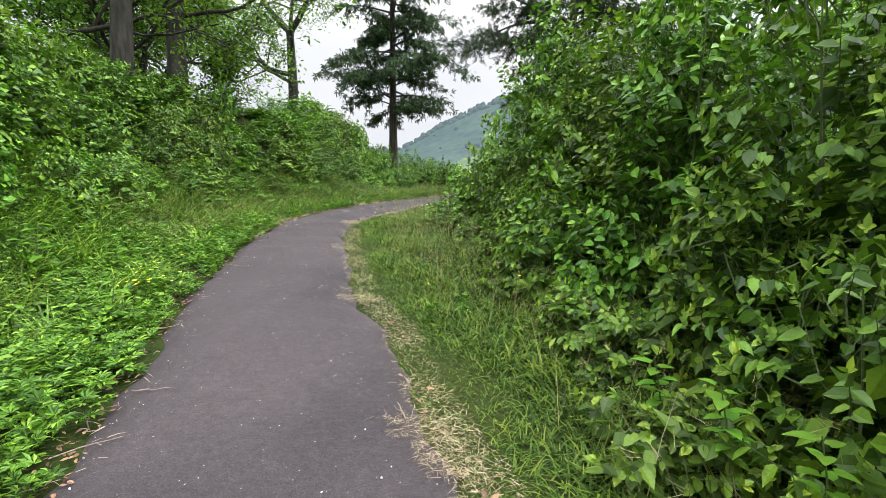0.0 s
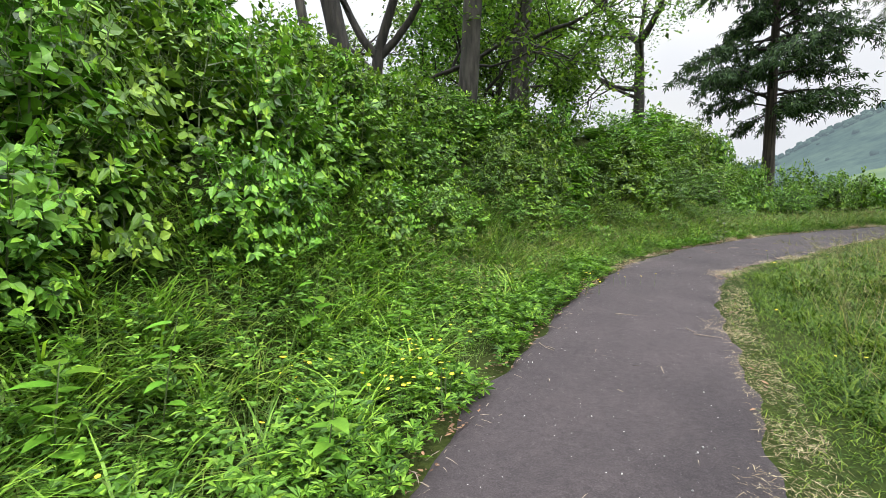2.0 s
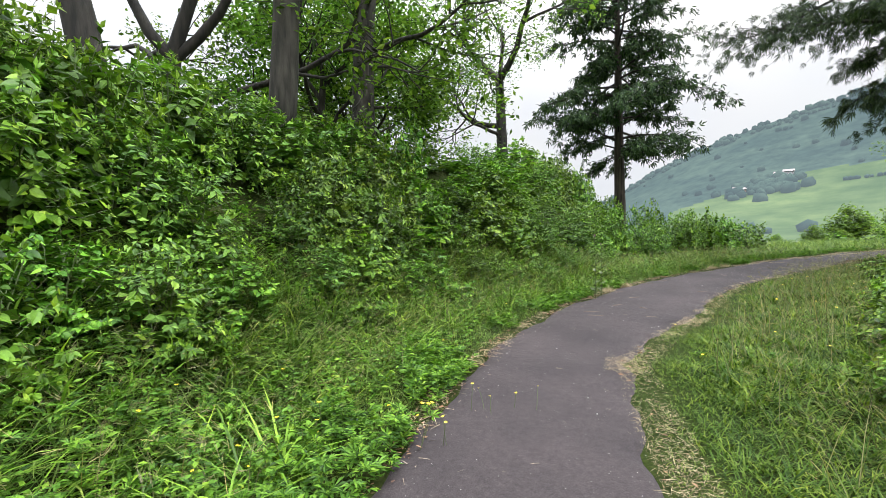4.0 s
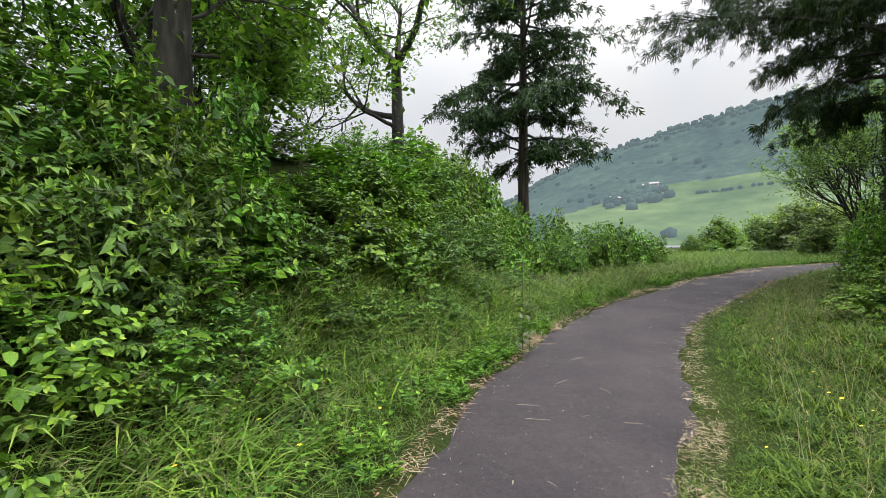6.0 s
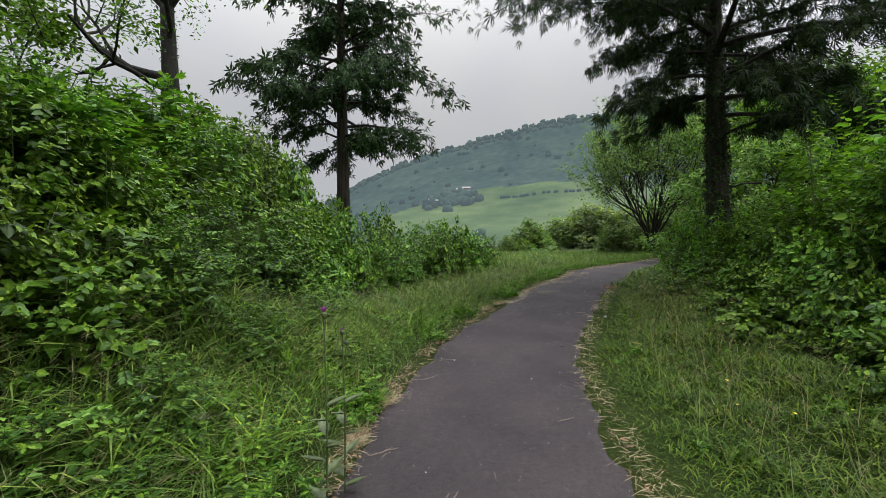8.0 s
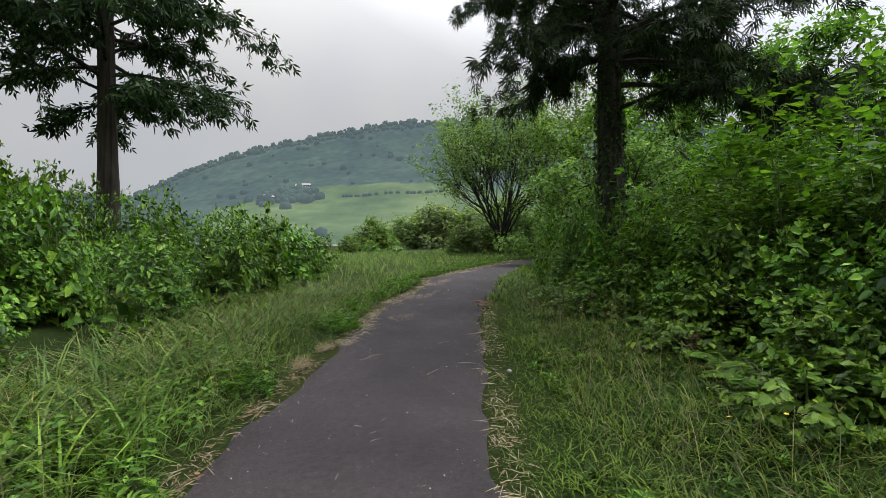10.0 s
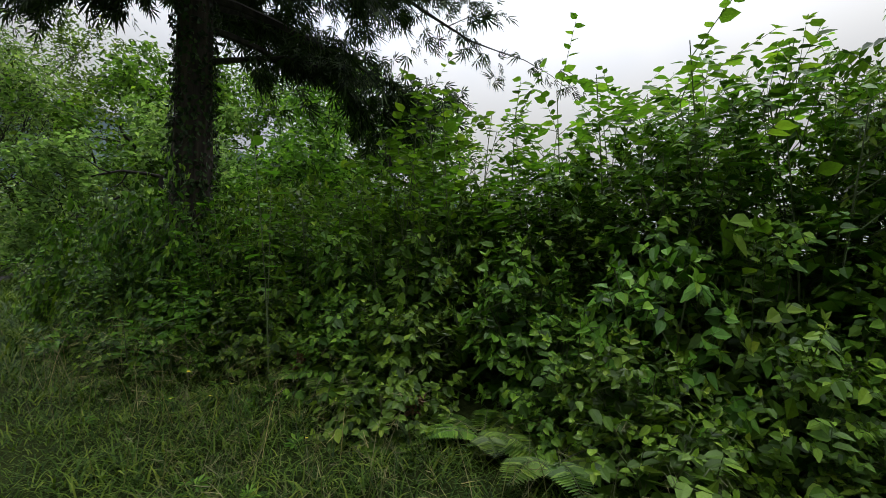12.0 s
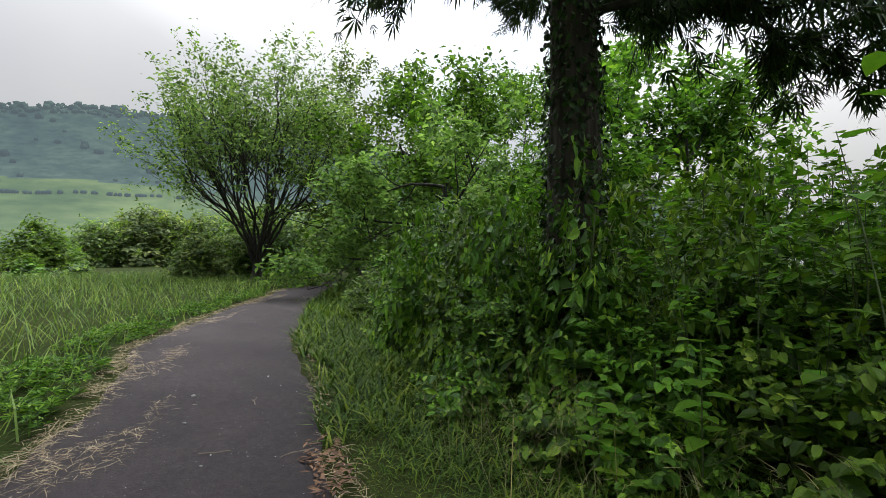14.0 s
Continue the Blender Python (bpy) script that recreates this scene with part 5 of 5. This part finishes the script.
def white_flower_clump(x, y, s):
    top = shrub_proto("flowering_shrub", "low shrub with small white flowers", "white-flowered shrubs in the field", LEAF_B, M_BROAD, 0.1, 60, 7, 0.55, 0.5)
    top.matrix_basis = Matrix.LocRotScale((x, y, float(height(x, y)) - 0.04), Euler((0, 0, RNG.uniform(0, 6))), (s, s, s))
    n = 40
    u = unit(rnd(n))
    u[:, 2] = np.abs(u[:, 2])
    g = Geo()
    for k in range(5):
        a = k * 1.2566
        g.batch(heart_shape(0.9), u * np.array((0.5, 0.5, 0.5)) + np.array((0, 0, 0.06)), np.tile((math.cos(a), math.sin(a), 0.3), (n, 1)), np.tile((0, 0, 1.0), (n, 1)), 0.03)
    g.part("blossom", [M_WHITE], top, "small white blossom")


def dry_tussock(x, y, s, turn):
    """A tuft of dead grass and roots hanging over the path's edge."""
    g = Geo()
    n = 420
    a = RNG.uniform(0, 6.283, n)
    p = np.stack([RNG.normal(size=n) * 0.05, RNG.normal(size=n) * 0.16, RNG.uniform(0, 0.03, n)], -1)
    g.batch(blade_shape(0.03, 0.8, 3), p, np.stack([np.cos(a), np.sin(a), RNG.uniform(0.5, 1.6, n)], -1), unit(rnd(n) + np.array((0, 0, 0.5))), RNG.uniform(0.09, 0.24, n))
    ob = tagged(g.part("grass_tussock", [M_DRY]), "dead straw-coloured grass tussock at the path edge", "grass tuft", kind="stuff")
    ob.matrix_basis = Matrix.LocRotScale((x, y, float(height(x, y)) + 0.01), Euler((0, 0, turn)), (s, s, s))


def pebble(x, y, size):
    """A pale pebble lying on the asphalt."""
    g = Geo()
    g.batch(crown_shape(), [(0, 0, 0)], [(0.2, 1, 0)], [(0, 0.1, 1)], size)
    ob = tagged(g.part("pebble", [M_STONE], shade=True), "small pale pebble lying on the asphalt", "pebble", "pebbles on the path")
    ob.location = (x, y, float(np.interp(y, GY, GZ)) + 0.03 + size * 0.6)
    ob.scale = (1.0, 0.8, 0.65)


def dead_fern(x, y, size):
    """A withered brown frond among the green at the hedge foot."""
    g = Geo()
    n = 40
    t = RNG.random(n)
    line = np.stack([0.1 * t * size, -0.3 * t * size, size * (0.9 * t - 0.5 * t * t)], -1)
    g.batch(LEAF_N, line, unit(rnd(n) + np.array((0, 0, -0.8))), unit(rnd(n)), size * RNG.uniform(0.12, 0.28, n))
    ob = tagged(g.part("withered_frond", [M_LITTER]), "withered reddish-brown frond at the hedge foot", "dead frond")
    ob.location = (x, y, float(height(x, y)) + 0.1)


def small_things():
    for x, y, size in ((3.06, 24.1, 0.022), (2.7, 23.6, 0.014), (1.0, 18.9, 0.03), (2.4, 22.9, 0.012)):
        pebble(x, y, size)
    dead_fern(3.35, 19.3, 0.35)
    dead_fern(2.7, 18.2, 0.3)
    seedling(-2.74, 3.68, 0.55, 9, 0.13, OVAL_LEAF, "young woody seedling with grey-green oval leaves in the weeds")
    seedling(-3.4, 2.75, 0.6, 10, 0.16, BIG_LEAF, "young seedling with large heart-shaped leaves in the weeds", (-0.15, 0.1))
    seedling(-4.0, 4.4, 0.7, 9, 0.16, BIG_LEAF, "young seedling with large pale green leaves in the weeds", (-0.1, 0.2))
    seedling(-3.75, 5.1, 0.5, 7, 0.15, BIG_LEAF, "short seedling with large pale green leaves in the weeds", (0.1, 0.0))
    seedling(-3.5, 3.2, 0.75, 8, 0.13, OVAL_LEAF, "thin seedling with oval leaves among the weeds", (0.1, 0.1))
    seedling(3.25, 19.45, 2.2, 14, 0.17, BIG_LEAF, "tall thin sapling with bright green leaves before the hedge", (0.05, 0.12))
    seedling(3.5, 19.6, 1.95, 13, 0.17, BIG_LEAF, "thin arching sapling with bright green leaves before the hedge", (0.2, 0.1))
    for x, y, h in ((-5.5, 11.7, 0.9), (-5.6, 12.5, 0.8), (-5.3, 13.1, 0.75), (-5.2, 11.0, 0.7), (-5.7, 10.4, 0.8)):
        seedling(x, y, h, 14, 0.17, BIG_LEAF, "leafy climber with large light green leaves on the bank", (0.15, -0.1))
    for x, y, h in ((3.6, 20.4, 0.9), (3.8, 19.9, 0.7), (3.5, 20.9, 0.6), (1.3, 1.95, 0.6), (1.45, 1.6, 0.6), (1.2, 2.4, 0.45), (2.75, 17.1, 0.8)):
        seedling(x, y, h, 15, 0.14 if y > 5 else 0.09, BIG_LEAF, "leafy climber with large light green leaves before the hedge", (-0.15, 0.0))
    thistle(-3.06, 14.02, 2.12 - float(height(-3.06, 14.02)), ((0, 0, 1.3),))
    thistle(-2.99, 14.32, 1.97 - float(height(-2.99, 14.32)), ((0, 0, 0.8), (0.02, -0.06, 0)))
    buttercups()
    for x, y, s in ((2.35, 17.3, 0.5), (3.35, 19.0, 0.45), (2.6, 17.7, 0.4)):
        fern(x, y, 8, s)
    for x, y, ln, a, f in ((-1.8, 2.75, 0.22, 0.1, 0), (-1.75, 2.2, 0.3, 0.9, 0), (-0.22, 2.58, 0.2, 1.9, 1), (-2.75, 5.95, 0.24, -0.5, 1), (-2.55, 7.15, 0.2, 0.1, 0), (-1.75, 6.9, 0.22, 0.0, 0), (-1.9, 7.0, 0.16, -0.7, 0),
                           (-2.4, 14.1, 0.26, 0.9, 1), (-2.6, 13.2, 0.2, 1.0, 0), (-2.2, 13.0, 0.18, -0.9, 0), (-2.75, 14.75, 0.22, 0.4, 1), (-2.05, 12.3, 0.14, 0, 0), (-2.9, 12.5, 0.2, 0.05, 0), (-2.8, 12.2, 0.2, 0.1, 0),
                           (-1.3, 15.1, 0.16, 0.5, 0), (-2.3, 16.3, 0.22, 0.6, 0), (-2.0, 16.9, 0.2, 0.3, 0), (-0.1, 19.9, 0.3, 0.5, 1), (0.3, 19.2, 0.2, 0.6, 0), (0.9, 20.1, 0.16, 0.2, 0), (0.75, 19.3, 0.18, -0.6, 0), (1.3, 19.9, 0.2, 0.3, 0),
                           (2.85, 22.6, 0.22, -0.35, 0), (2.55, 23.0, 0.18, -0.7, 0), (1.75, 22.6, 0.2, 0.3, 0), (1.55, 23.2, 0.24, 0.9, 1), (3.3, 23.6, 0.2, 0.8, 1), (1.9, 23.6, 0.2, 1.2, 0), (2.2, 21.4, 0.2, 1.3, 1), (1.5, 20.4, 0.3, 0.2, 0)):
        twig(x, y, ln, a, f, 0.004)
    house(6.4, 0.475, 15, 8, 4.5, M_HOUSE, "pinkish house at the foot of the far hill")
    house(9.6, 0.555, 9, 7, 4, M_HOUSE_G, "pale house among trees on the far hill")
    house(10.4, 0.56, 10, 7, 4, M_HOUSE_G, "white-walled house among trees on the far hill")
    for x, y, s in ((11.6, 31.9, 0.8), (16.5, 41.5, 1.6), (18.0, 41.0, 1.7), (19.6, 40.3, 1.6), (8.0, 44.0, 1.5), (9.5, 43.8, 1.4)):
        white_flower_clump(x, y, s)
    for x, y, s, a in ((-0.8, 20.0, 0.55, -0.5), (-2.72, 15.75, 0.6, -0.3), (-2.95, 15.0, 0.6, -0.3), (-0.45, 20.5, 0.5, -0.6)):
        dry_tussock(x, y, s, a)
    for x, y, h in ((-5.1, 15.9, 0.9), (-5.5, 16.6, 1.0), (-5.0, 15.2, 0.8), (-5.9, 16.0, 1.0), (-5.4, 17.2, 0.9)):
        broad.put(x, y, 0.8, h / 0.8)


small_things()
